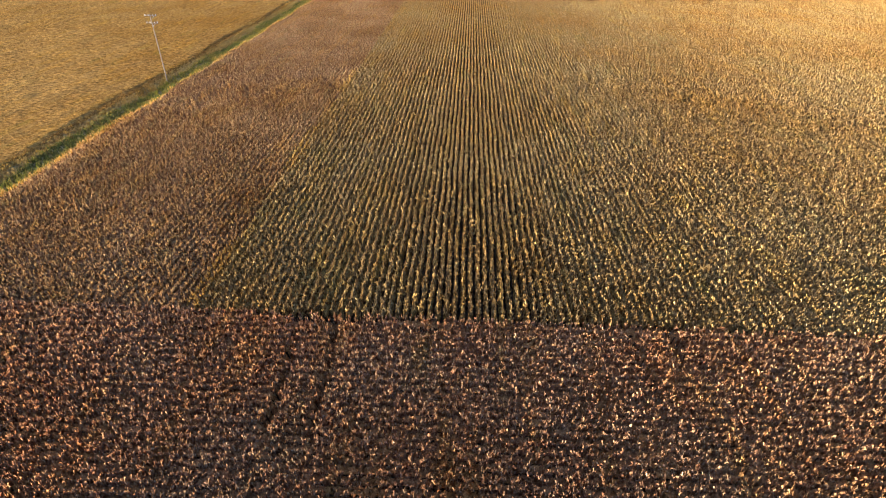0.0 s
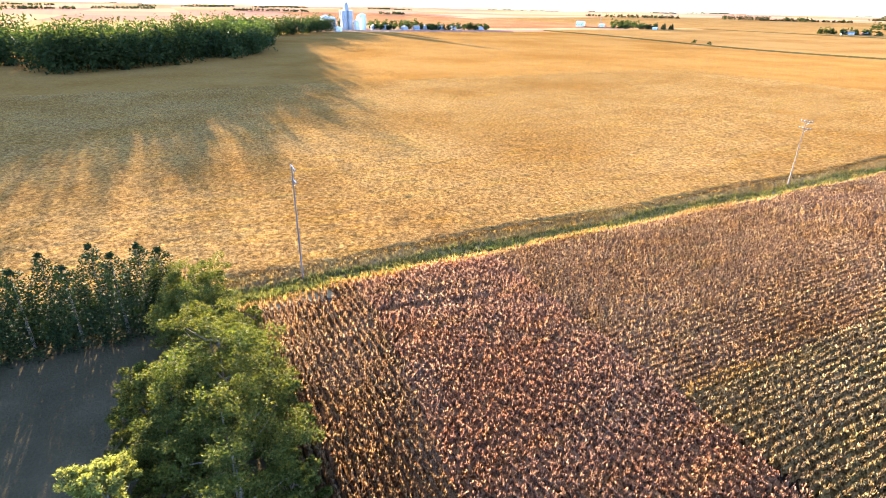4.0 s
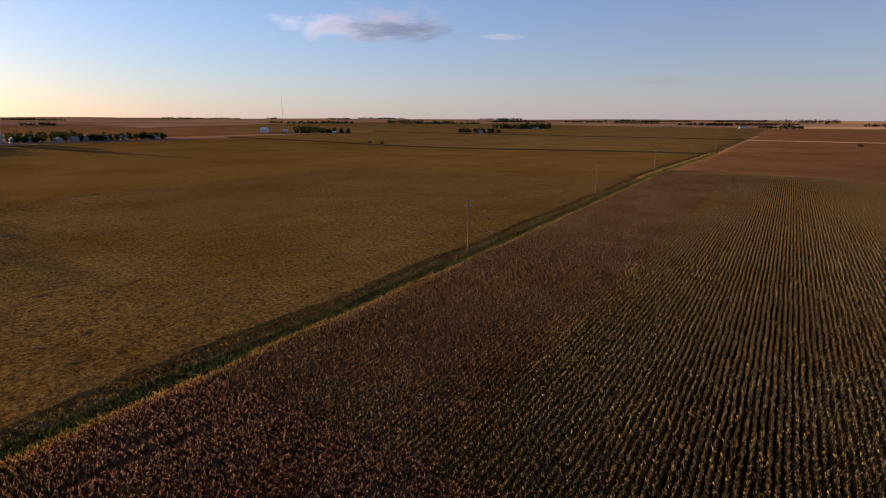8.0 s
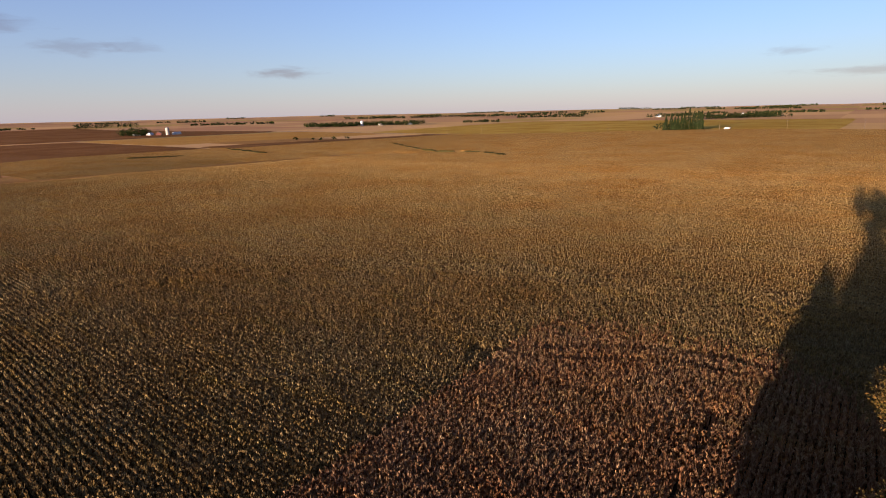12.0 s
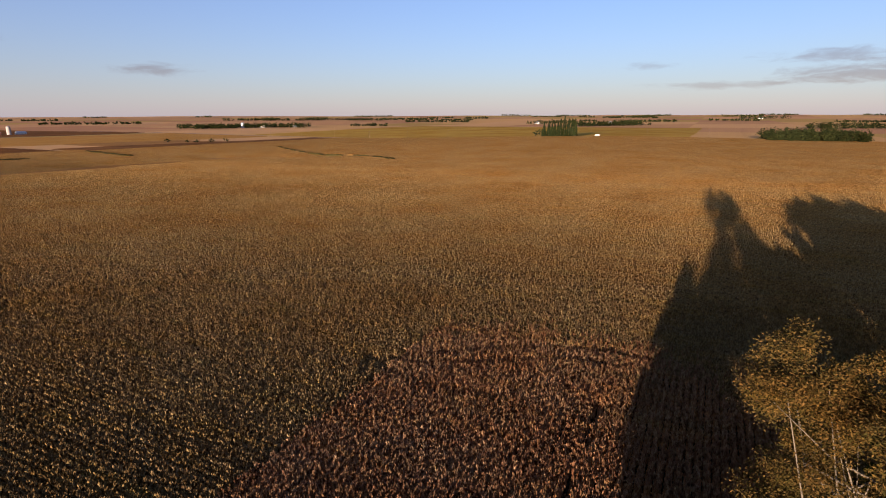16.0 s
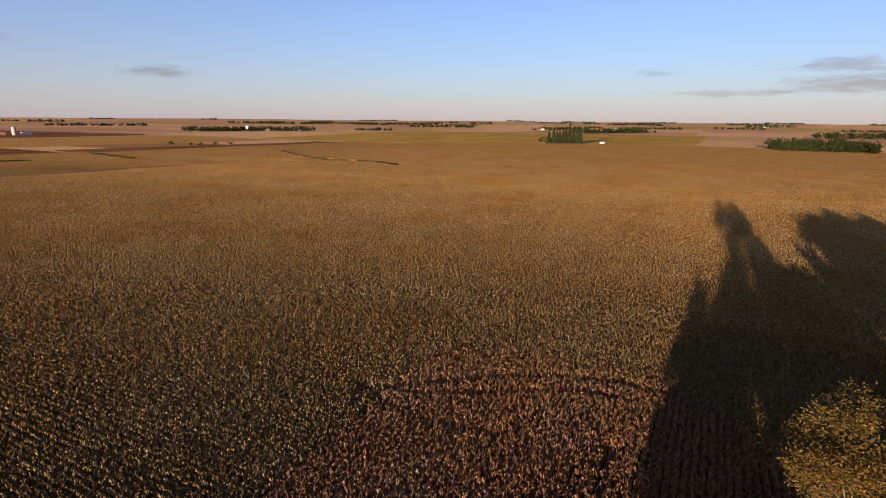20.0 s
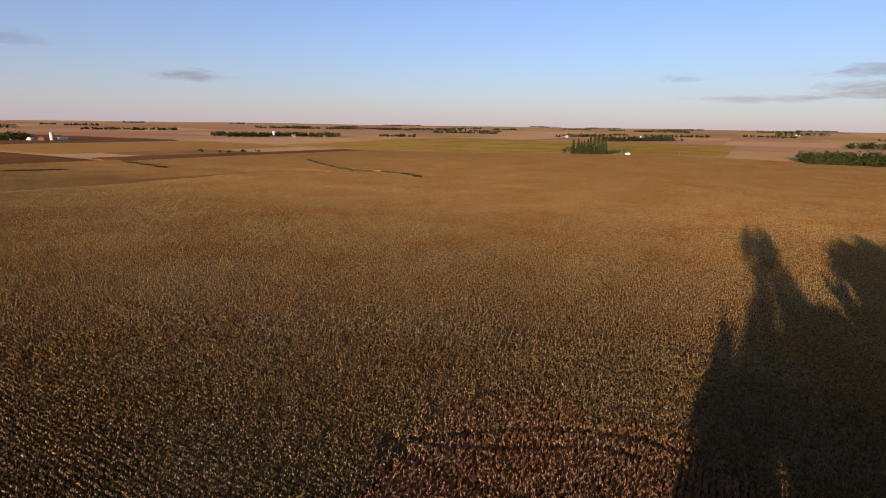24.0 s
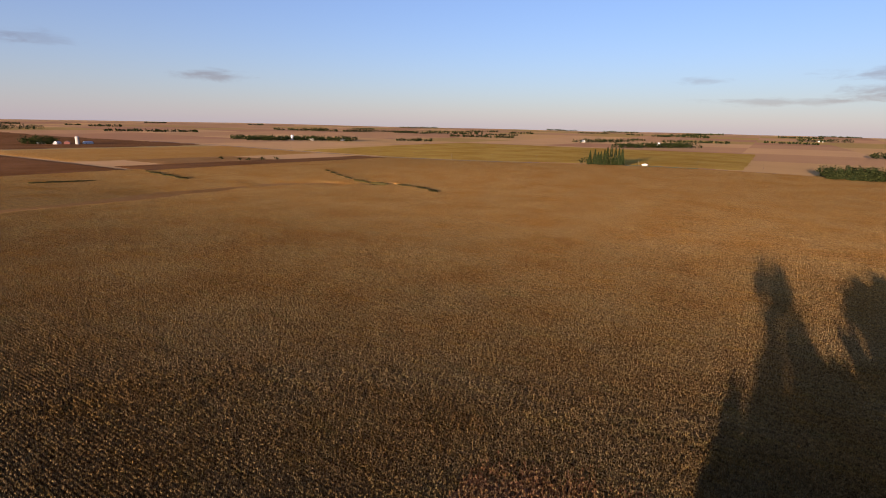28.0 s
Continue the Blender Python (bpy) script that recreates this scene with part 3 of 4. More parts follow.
def corn_plants():
    rng = np.random.default_rng(11)
    # near: whole plants
    xh, yh = row_spots(WEST, 105, -70, HEAD_N, 0.15, False, rng)
    xr, yr = row_spots(WEST, NEAR + 15, -70, NEAR + 40, 0.18, True, rng)
    own = (yh < HEAD_N) & red_head(xh + rng.normal(0, 3, len(xh)), yh)
    xh, yh = xh[own], yh[own]
    own = (yr > HEAD_N + 0.4) | ~red_head(xr + rng.normal(0, 3, len(xr)), yr)
    xr, yr = xr[own], yr[own]
    x, y, head = np.r_[xh, xr], np.r_[yh, yr], np.r_[np.ones(len(xh), bool), np.zeros(len(xr), bool)]
    r = spread(x, y)
    ok = in_field(x, y) & (r + rng.uniform(-9, 9, len(r)) < NEAR) & (~in_lane(x, y) | (rng.random(len(x)) < 0.2)) & (rng.random(len(x)) > 0.05)
    x, y, head = x[ok], y[ok], head[ok]
    z = terrain(x, y) - 0.05
    size = rng.uniform(0.94, 1.05, len(x))
    # West rim: sunlit glow painted in; strip at x -25: a golden border row
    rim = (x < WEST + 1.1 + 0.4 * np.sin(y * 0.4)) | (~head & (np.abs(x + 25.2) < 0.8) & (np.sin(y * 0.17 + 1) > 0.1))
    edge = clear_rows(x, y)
    sets = (("corn_edge", rim, CORN_EDGE, "golden outer corn rows, western sunlit glow painted into their colour"),
            ("corn_headland", ~rim & head & ~edge, CORN_HEAD, "dry red-brown standing corn in headland rows"),
            ("corn_block_red", ~rim & ~head & (x < -25), CORN_RED, "dry russet standing corn beside the ditch"),
            ("corn_headland_edge", ~rim & head & edge, CORN_RED, "tawny standing corn in clear rows beside the windbreak"),
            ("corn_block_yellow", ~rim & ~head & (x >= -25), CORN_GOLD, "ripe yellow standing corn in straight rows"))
    for k, (name, m, mat, label) in enumerate(sets):
        scatter(name, BUSHY if k == 1 else FULL, x[m], y[m], z[m], size[m], mat, label, "corn field", 20 + k, None if k == 1 else np.where(head[m], 1.571 if k == 3 else rng.uniform(0, 3.14, m.sum()), 0.0))
    # farther: lighter plants, wider apart
    for tier, (forms, r0, r1, step, low, right) in enumerate(((LIGHT, NEAR, MIDDLE, 0.5, -130, MIDDLE), (FAINT, MIDDLE, 900, 1.1, -130, FAR_END))):
        xa, ya = row_spots(WEST, right + 8, HEAD_N, min(r1 * 1.3 + 15, 422), step, True, rng)
        xb, yb = row_spots(60, right + 8, low, HEAD_N, step, True, rng)
        x, y = np.r_[xa, xb], np.r_[ya, yb]
        r = spread(x, y)
        ok = in_field(x, y) & (r + rng.uniform(-9, 9, len(r)) >= r0) & (r + rng.uniform(-14, 14, len(r)) < r1) & ~in_lane(x, y) & (rng.random(len(x)) > np.where(r > MIDDLE, (x - 210) / 280, (x - 260) / 140))
        x, y = x[ok], y[ok]
        z, size = terrain(x, y) - 0.05, rng.uniform(0.96, 1.08, len(x)) * (0.95 + 0.05 * np.clip((x - 20) / 100, 0, 1))
        # West rim again takes the painted sunlit glow
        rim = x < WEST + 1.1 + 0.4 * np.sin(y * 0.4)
        rows = (("corn_edge_rows", rim, CORN_EDGE, "golden outer corn rows, western sunlit glow painted into their colour"), ("corn_rows_red", ~rim & (x < -25), CORN_RED, "dry russet corn rows running to the crest"), ("corn_rows_yellow", x >= -25, CORN_GOLD, "ripe yellow corn rows running to the crest"))
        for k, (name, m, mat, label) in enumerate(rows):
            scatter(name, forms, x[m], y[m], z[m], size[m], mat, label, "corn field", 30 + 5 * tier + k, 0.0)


def closing(x, y):
    """0 where rows stand apart beside the plot's middle, 1 where far off only the closed tops are seen."""
    k = np.clip((np.hypot(x - 5, 0.4 * (y - 4)) - 70) / 230, 0, 1)
    return k * k * (3 - 2 * k)


def row_mass(name, a0, a1, b0, b1, along_y, keep, seg, mat, label, seed, crest=1.6, lanes=False, dip=0.75, broad=1.0):
    """The leafy body of each row: a ragged ridge; the rows close up with distance."""
    rng = np.random.default_rng(seed)
    ac, bc = np.arange(a0, a1, ROW), np.arange(b0, b1, seg)
    ga, gb = np.meshgrid(ac, bc, indexing="ij")
    sway = 0.05 * np.sin(gb * 0.35 + np.floor(ga) * 0.7)
    x, y = (ga + sway, gb) if along_y else (gb, ga + sway)
    ok = in_field(x, y) & keep(x, y)
    tz, shut = terrain(x, y), closing(x, y)
    ragged = 1.2 - 0.85 * shut
    wob = rng.uniform(-0.07, 0.07, ga.shape)
    wide = rng.uniform(0.19, 0.28, ga.shape) * broad * (1 - shut) + 0.37 * shut
    top = tz + crest + (1.88 - crest) * shut + rng.uniform(-0.12, 0.12, ga.shape) * ragged
    if lanes:
        top = top - 0.9 * in_lane(x, y)
    low = top - dip + (dip - 0.14) * shut
    ends = []
    for off, z in ((-wide, low), (wob, top), (wide, low)):
        ends.append(np.stack([x + off, y, z], -1) if along_y else np.stack([x, y + off, z], -1))
    v = np.stack(ends, 2).reshape(-1, 3)
    n = len(bc)
    i = (np.arange(len(ac))[:, None] * n + np.arange(n - 1)[None]) * 3
    i = i[ok[:, :-1] & ok[:, 1:]]
    q = np.concatenate([np.stack([i + k, i + 3 + k, i + 4 + k, i + 1 + k], -1) for k in range(2)])
    used = np.unique(q)
    back = np.zeros(len(v), np.int64)
    back[used] = np.arange(len(used))
    stuff(name, raw_mesh(name, v[used], back[q]), mat, label, "corn field")


def ring(r0, r1, x0=-999, x1=999, more=None):
    def keep(x, y):
        r = spread(x, y)
        ok = (r >= r0) & (r < r1) & (x >= x0) & (x < x1)
        return ok & more(x, y) if more else ok
    return keep


corn_plants()
R1, R2 = NEAR + 2, MIDDLE + 2
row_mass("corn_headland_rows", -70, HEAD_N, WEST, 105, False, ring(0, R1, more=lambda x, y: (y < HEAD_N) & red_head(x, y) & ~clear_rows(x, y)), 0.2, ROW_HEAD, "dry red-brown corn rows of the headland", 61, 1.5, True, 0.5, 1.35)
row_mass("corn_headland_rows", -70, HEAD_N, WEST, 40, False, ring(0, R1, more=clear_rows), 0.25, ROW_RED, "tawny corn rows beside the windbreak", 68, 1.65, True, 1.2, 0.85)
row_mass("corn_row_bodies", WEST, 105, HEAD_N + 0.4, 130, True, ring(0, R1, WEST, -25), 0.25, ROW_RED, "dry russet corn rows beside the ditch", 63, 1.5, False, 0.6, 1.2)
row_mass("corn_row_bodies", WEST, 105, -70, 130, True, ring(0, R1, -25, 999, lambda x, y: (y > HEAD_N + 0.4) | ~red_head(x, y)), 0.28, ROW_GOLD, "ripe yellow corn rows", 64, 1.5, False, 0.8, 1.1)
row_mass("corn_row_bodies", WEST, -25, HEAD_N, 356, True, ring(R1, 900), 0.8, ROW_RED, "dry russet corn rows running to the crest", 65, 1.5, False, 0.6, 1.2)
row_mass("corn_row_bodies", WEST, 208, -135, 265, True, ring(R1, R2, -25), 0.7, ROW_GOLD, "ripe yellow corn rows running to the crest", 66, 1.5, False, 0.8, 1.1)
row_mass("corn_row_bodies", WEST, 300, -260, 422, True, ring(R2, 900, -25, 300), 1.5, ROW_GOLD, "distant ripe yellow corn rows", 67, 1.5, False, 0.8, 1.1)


def far_corn_rim(x, y):
    """Tall corn beyond the drawn rows, over the low ridge and north of the waterway."""
    rows = np.minimum(np.minimum(x - 294, north_rim(x) - y), y + 250)
    ridge = np.minimum(np.minimum(x - 300, 742 - x), np.minimum(y + 250, 560 - y))
    ridge = np.where((x < 420) & (y > north_rim(x)), np.minimum(ridge, 0.05 * (y - north_rim(x) - 18)), ridge)
    north = np.minimum(np.minimum(0.035 * (x - 70 - 0.25 * (y - 400)), 330 - x), np.minimum(0.05 * (y - north_rim(x) - 18 - 9 * np.sin(x / 29)), 580 - y))
    return np.maximum(np.maximum(rows, ridge), north)


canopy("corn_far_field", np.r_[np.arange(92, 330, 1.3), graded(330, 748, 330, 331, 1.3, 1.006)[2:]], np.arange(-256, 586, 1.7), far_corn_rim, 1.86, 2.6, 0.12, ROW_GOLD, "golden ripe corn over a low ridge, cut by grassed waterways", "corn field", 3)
for k_, (line_, half_) in enumerate(((((474, 452), (440, 400), (415, 353), (411, 312)), 3.0), (((412, 300), (406, 273), (394, 254), (380, 236)), 4.0), (((319, 549), (312, 500), (308, 467)), 4.5), (((200, 505), (222, 503), (244, 499)), 5.0))):
    lx_, ly_ = [p[0] for p in line_], [p[1] for p in line_]
    gap_ = path_gap(line_)
    canopy("waterway_weeds", np.arange(min(lx_) - 8, max(lx_) + 8, 1.2), np.arange(min(ly_) - 8, max(ly_) + 8, 1.2), lambda x, y: half_ * (0.75 + 0.4 * np.sin(x * 0.13 + y * 0.21)) - gap_(x, y), 2.5, 1.6, 0.35, WEEDS, "dark green weeds choking a field waterway", "weeds", 80 + k_)

# beans ------------------------------------------------------------------------
BEAN_E = -67.8


def bean_rim(x, y):
    return np.minimum(np.minimum(BEAN_E + 0.6 * np.sin(y * 0.11) - x, x + 790), np.minimum(y + 420, 592 - y))


def bean_tufts(name, n, x0, x1, y0, y1, bend, thin, grow, seed):
    """Bushy plants standing a little proud of the closed canopy."""
    rng = np.random.default_rng(seed)
    forms = []
    for _ in range(8):
        v, f = [], []
        for k in range(3):
            a = rng.uniform(0, 6.28)
            c, s, w, h, o = math.cos(a), math.sin(a), rng.uniform(0.05, 0.11), rng.uniform(0.50, 0.59), rng.uniform(0.03, 0.2)
            b = len(v)
            v += [(c * o - s * w, s * o + c * w, h * 0.7), (c * o + s * w, s * o - c * w, h * 0.72), (c * (o + 0.12), s * (o + 0.12), h)]
            f.append((b, b + 1, b + 2))
        forms.append((np.array(v, np.float32) * np.array([grow, grow, 1], np.float32), np.array(f, np.int32)))
    x = x0 + (x1 - x0) * rng.random(n) ** bend
    y = rng.uniform(y0, y1, n)
    ok = rng.random(n) < np.clip(thin / np.hypot(x, y), 0, 1) ** 1.2
    x, y = x[ok], y[ok]
    scatter(name, forms, x, y, terrain(x, y) - 0.02, rng.uniform(0.9, 1.12, len(x)), BEAN, "ripe golden soybean plants, dense and bushy", "bean field", seed + 1)


bean_tufts("bean_tufts", 150000, BEAN_E - 0.3, BEAN_E - 175, -40, 300, 1.4, 120, 1.15, 8)
bean_tufts("bean_tufts_far", 60000, BEAN_E - 90, -760, -120, 585, 1.3, 260, 3.0, 16)
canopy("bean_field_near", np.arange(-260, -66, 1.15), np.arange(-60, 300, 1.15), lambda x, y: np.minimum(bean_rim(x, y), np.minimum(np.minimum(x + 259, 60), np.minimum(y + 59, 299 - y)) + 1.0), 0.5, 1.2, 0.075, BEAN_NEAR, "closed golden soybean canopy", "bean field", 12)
canopy("bean_field_far", graded(-795, -66, -262, -66, 4.0, 1.03), np.arange(-424, 600, 6.0), lambda x, y: np.minimum(bean_rim(x, y), np.maximum(np.maximum(-258 - x, -58 - y), y - 298) + 8.0), 0.5, 5.0, 0.12, BEAN_FAR, "wide golden soybean field", "bean field", 13)


# ditch strip -----------------------------------------------------------------
def strip_tufts(name, n, x0, x1, y0, y1, mat, label, seed, high, bend=1.6):
    rng = np.random.default_rng(seed)
    forms = []
    for _ in range(6):
        v, f = [], []
        for k in range(5):
            a = rng.uniform(0, 6.28)
            c, s, h, o = math.cos(a), math.sin(a), rng.uniform(0.6, 1.1) * high, rng.uniform(0.15, 0.5)
            b = len(v)
            v += [(-s * 0.08, c * 0.08, 0), (s * 0.08, -c * 0.08, 0), (c * o, s * o, h)]
            f.append((b, b + 1, b + 2))
        forms.append((np.array(v, np.float32), np.array(f, np.int32)))
    y = y0 + (y1 - y0) * rng.random(n) ** bend
    x = rng.uniform(x0, x1, n) + 0.5 * np.sin(y * 0.13) + 0.4 * np.sin(y * 0.31)
    scatter(name, forms, x, y, terrain(x, y) - 0.03, rng.uniform(0.7, 1.3, n), mat, label, "grass", seed + 1)


strip_tufts("ditch_grass", 17000, -65.8, -62.0, -2, 620, GRASS, "green weeds and grass along a field ditch", 50, 0.62)
strip_tufts("verge_grass", 19000, -69.0, -65.4, -2, 620, DRY_GRASS, "straw-coloured dry grass on the ditch bank", 52, 0.55)
strip_tufts("corn_edge_grass", 4000, -62.0, -60.2, -2, 620, DRY_GRASS, "straw-coloured dry grass beside the corn", 54, 0.6)
v_, q_ = sheet(np.arange(-69.5, -58.0, 0.9), graded(-1, 620, -1, 150, 2.0, 1.05), lambda x, y: terrain(x, y) + 0.03)
stuff("ditch_bank", raw_mesh("ditch_bank", v_, q_, smooth=True), surface("bank_turf", ((0.25, (0.09, 0.072, 0.03)), (0.5, (0.18, 0.135, 0.056)), (0.75, (0.28, 0.20, 0.09))), 0.25, fine=3.0, bump=0.8), "grassed bank of a shallow field ditch", "ground", "structure")


# trees ------------------------------------------------------------------------
def tube(points, radii, sides=7):
    """A tapered limb along points."""
    pts = [Vector(p) for p in points]
    v, f = [], []
    for i, p in enumerate(pts):
        d = (pts[min(i + 1, len(pts) - 1)] - pts[max(i - 1, 0)]).normalized()
        e = d.orthogonal().normalized()
        g = d.cross(e)
        for k in range(sides):
            a = 6.2832 * k / sides
            v.append(p + (e * math.cos(a) + g * math.sin(a)) * radii[i])
    for i in range(len(pts) - 1):
        for k in range(sides):
            n = (k + 1) % sides
            f.append((i * sides + k, i * sides + n, (i + 1) * sides + n, (i + 1) * sides + k))
    return np.array(v), np.array(f)


def crown_cloud(rng, centres, spreads, per, size):
    """Leaves as small bent diamonds round clump centres."""
    n = len(centres) * per
    c = np.repeat(centres, per, 0)
    g = np.repeat(spreads, per)[:, None]
    d = rng.normal(0, 1, (n, 3))
    d /= np.linalg.norm(d, axis=1)[:, None]
    p = c + d * g * rng.uniform(0.35, 1.05, (n, 1)) * np.array([1, 1, 0.8])
    a = rng.normal(0, 1, (n, 3)) * np.array([1, 1, 0.6]) + d * 0.5
    a /= np.linalg.norm(a, axis=1)[:, None]
    b = np.cross(a, rng.normal(0, 1, (n, 3)))
    b /= np.linalg.norm(b, axis=1)[:, None]
    s = size * rng.uniform(0.6, 1.3, (n, 1))
    v = np.stack([p - a * s, p + b * s * 0.42, p + a * s, p - b * s * 0.42], 1).reshape(-1, 3)
    return v, np.arange(n * 4).reshape(-1, 4)


def broad_tree(name, x, y, high, wide, mat, label, seed, clumps=60, per=80, leaf=0.2, bark=None, low=0.22, group="", stems=1, limbs=14, splay=0.10):
    rng = np.random.default_rng(seed)
    top = thing(name, x, y, label, "tree", group)
    tops = []
    crown_mid, half = high * (low + 1) / 2, high * (1 - low) / 2
    # an uneven crown of several lobes, each a shell of leaf clumps
    cs, sp = [], []
    lobes = []
    count = 9
    for k in range(count):
        a = 6.283 * k / count * 2.4 + rng.uniform(-0.4, 0.4)
        up = rng.uniform(-0.75, 0.8)
        out = wide * rng.uniform(0.42, 0.72) * math.sqrt(max(0.15, 1 - up * up * 0.8))
        lobes.append((math.cos(a) * out, math.sin(a) * out, crown_mid + up * half * 0.8, wide * rng.uniform(0.3, 0.46)))
    lobes.append((0, 0, crown_mid + half * 0.62, wide * 0.38))
    lobes.append((0, 0, crown_mid, wide * 0.5))
    while len(cs) < clumps:
        lx, ly, lz, lr = lobes[rng.integers(0, len(lobes))]
        d = rng.normal(0, 1, 3)
        d /= np.linalg.norm(d)
        r = lr * rng.uniform(0.55, 1.0)
        z = lz + d[2] * r * 0.85
        if z < high * low * 0.6 or z > high - 0.25:
            continue
        cs.append((lx + d[0] * r, ly + d[1] * r, z))
        sp.append(rng.uniform(0.5, 1.0) * wide * 0.17)
    cs, sp = np.array(cs), np.array(sp)
    girth = (0.016 * high + 0.06) * (1.0 if stems == 1 else 0.6)
    trunk_bm = []
    for k in range(stems):
        ang = rng.uniform(0, 6.28)
        lean = Vector((math.cos(ang), math.sin(ang), 0)) * (splay * high if stems > 1 else 0.03 * high)
        pts = [Vector((0, 0, -0.15)) + lean * 0.05 * k, lean * 0.35 + Vector((0, 0, high * 0.2)), lean * 0.8 + Vector((0.02 * high, 0, high * 0.45)), lean * 1.3 + Vector((0, 0.02 * high, high * 0.78))]
        tv, tf = tube(pts, [girth, girth * 0.8, girth * 0.5, girth * 0.15], 8)
        trunk_bm.append((tv, tf))
        tops.append(pts)
    tv = np.concatenate([a for a, _ in trunk_bm])
    off = np.cumsum([0] + [len(a) for a, _ in trunk_bm[:-1]])
    part("trunk", raw_mesh("trunk", tv, np.concatenate([b + o for (_, b), o in zip(trunk_bm, off)]), smooth=True), bark or DARK_BARK, top)
    for k in range(min(limbs, clumps // 3)):
        c = Vector(cs[rng.integers(0, len(cs))])
        pts = tops[k % stems]
        s0 = pts[1].lerp(pts[3], rng.uniform(0.0, 0.75))
        mid = s0.lerp(c, 0.5) + Vector((rng.uniform(-0.3, 0.3), rng.uniform(-0.3, 0.3), -0.1 * (c - s0).length))
        lv, lf = tube([s0, mid, c], [girth * 0.42, girth * 0.26, 0.02], 5)
        part("limb", raw_mesh("limb", lv, lf, smooth=True), bark or DARK_BARK, top)
    part("crown", raw_mesh("crown", *crown_cloud(rng, cs, sp, per, leaf)), mat, top)
    return top


def needle_tree(name, x, y, high, wide, mat, label, seed, tiers=14, per=46, leaf=0.3, group="", plump=0.8):
    rng = np.random.default_rng(seed)
    top = thing(name, x, y, label, "tree", group)
    tv, tf = tube([(0, 0, -0.1), (0, 0, high * 0.5), (0, 0, high * 0.97)], [0.02 * high, 0.012 * high, 0.01], 6)
    part("trunk", raw_mesh("trunk", tv, tf, smooth=True), DARK_BARK, top)
    cs, sp = [], []
    for i in range(tiers):
        k = i / (tiers - 1)
        r = wide * (1 - k) ** plump * rng.uniform(0.8, 1.1) + 0.1
        m = max(3, int(9 * (1 - k)) + 2)
        for j in range(m):
            a = 6.283 * j / m + rng.uniform(-0.3, 0.3)
            cs.append((math.cos(a) * r * 0.8, math.sin(a) * r * 0.8, high * (0.05 + 0.93 * k) + rng.uniform(-0.2, 0.2)))
            sp.append(0.28 * r + 0.12 * wide)
    part("crown", raw_mesh("crown", *crown_cloud(rng, np.array(cs), np.array(sp), per, leaf)), mat, top)
    return top


G = "windbreak trees beside the corn"
HEDGE_TREES = (  # x, y, height, crown radius, pale, seed
    (-58.0, -1.4, 8.6, 5.2, 0, 1), (-52.5, -1.2, 8.6, 5.2, 0, 2), (-44.8, 0.2, 10.4, 5.6, 0, 3), (-38.0, 0.2, 11.2, 6.0, 0, 4), (-31.5, 0.0, 11.0, 5.8, 0, 5),
    (-25.5, -0.4, 11.0, 5.6, 0, 6), (-29.2, -7.6, 9.2, 3.1, 1, 7), (-19.5, -0.4, 10.5, 5.2, 0, 8), (-40.0, -4.0, 8.4, 4.4, 0, 27), (-33.5, -4.0, 8.6, 4.2, 0, 28), (-23.0, -5.0, 8.0, 3.8, 0, 29))
UNDER_TREES = (  # unseen, along the corn's south edge, towards the east; added to fill the tree shadow
    (-10.0, 0.5, 9.5, 4.8, 9), (0.0, 0.5, 9.5, 4.8, 10), (9.0, 2.0, 9.5, 4.6, 12), (18.0, 3.0, 10.0, 4.8, 13), (26.0, 3.0, 11.0, 5.0, 17),
    (50.0, -15.5, 10.5, 5.0, 15), (30.0, -14.0, 10.0, 4.8, 16), (14.0, -4.5, 11.6, 5.6, 18), (15.0, -12.5, 11.6, 5.4, 19), (19.0, -19.0, 11.4, 5.2, 59), (24.0, -23.5, 15.0, 5.4, 20), (26.5, -6.5, 11.2, 5.2, 21), (22.0, -1.0, 11.4, 5.0, 22), (21.5, -10.2, 11.4, 5.0, 23))
for hx, hy, hh, hw, pale, sd in HEDGE_TREES:
    broad_tree("deciduous_tree", hx, hy, hh, hw, LEAF_YELLOW if pale else LEAF, "yellowing slender tree beside the windbreak" if pale else "leafy green deciduous tree at the corn's edge", 100 + sd, 150, 150, 0.115, group=G)
for hx, hy, hh, hw, sd in UNDER_TREES:
    broad_tree("deciduous_tree", hx, hy, hh, hw, LEAF, "leafy green deciduous tree at the corn's edge", 100 + sd, 130, 48, 0.3, low=0.04, group=G)
for k, (sx, sy, sh, sr) in enumerate(((-54, 2.5, 4.5, 3.2), (-48, 3.2, 4.5, 3.2), (-41, 4.0, 5.0, 3.4), (-35, 3.6, 4.8, 3.2), (-29, 3.4, 4.6, 3.2), (-23, 2.8, 4.6, 3.2), (-17, 2.4, 4.4, 3.0), (-45, -6.5, 4.5, 3.2), (-37, -7.0, 4.5, 3.2), (-24, -9.5, 4.0, 2.8), (-28.5, -4.6, 6.0, 3.4), (-34.5, -1.5, 6.0, 3.6))):
    broad_tree("shrub", sx, sy, sh, sr, LEAF, "low green shrub filling the windbreak", 160 + k, 60, 80, 0.16, low=0.05, group="windbreak shrubs")
broad_tree("ash_tree", 35.0, -6.2, 20.6, 7.8, LEAF_PALE, "tall sunlit ash with pale forked stems, thinning olive leaves", 131, 380, 270, 0.095, bark=BARK, low=0.3, stems=4, limbs=34, splay=0.13)
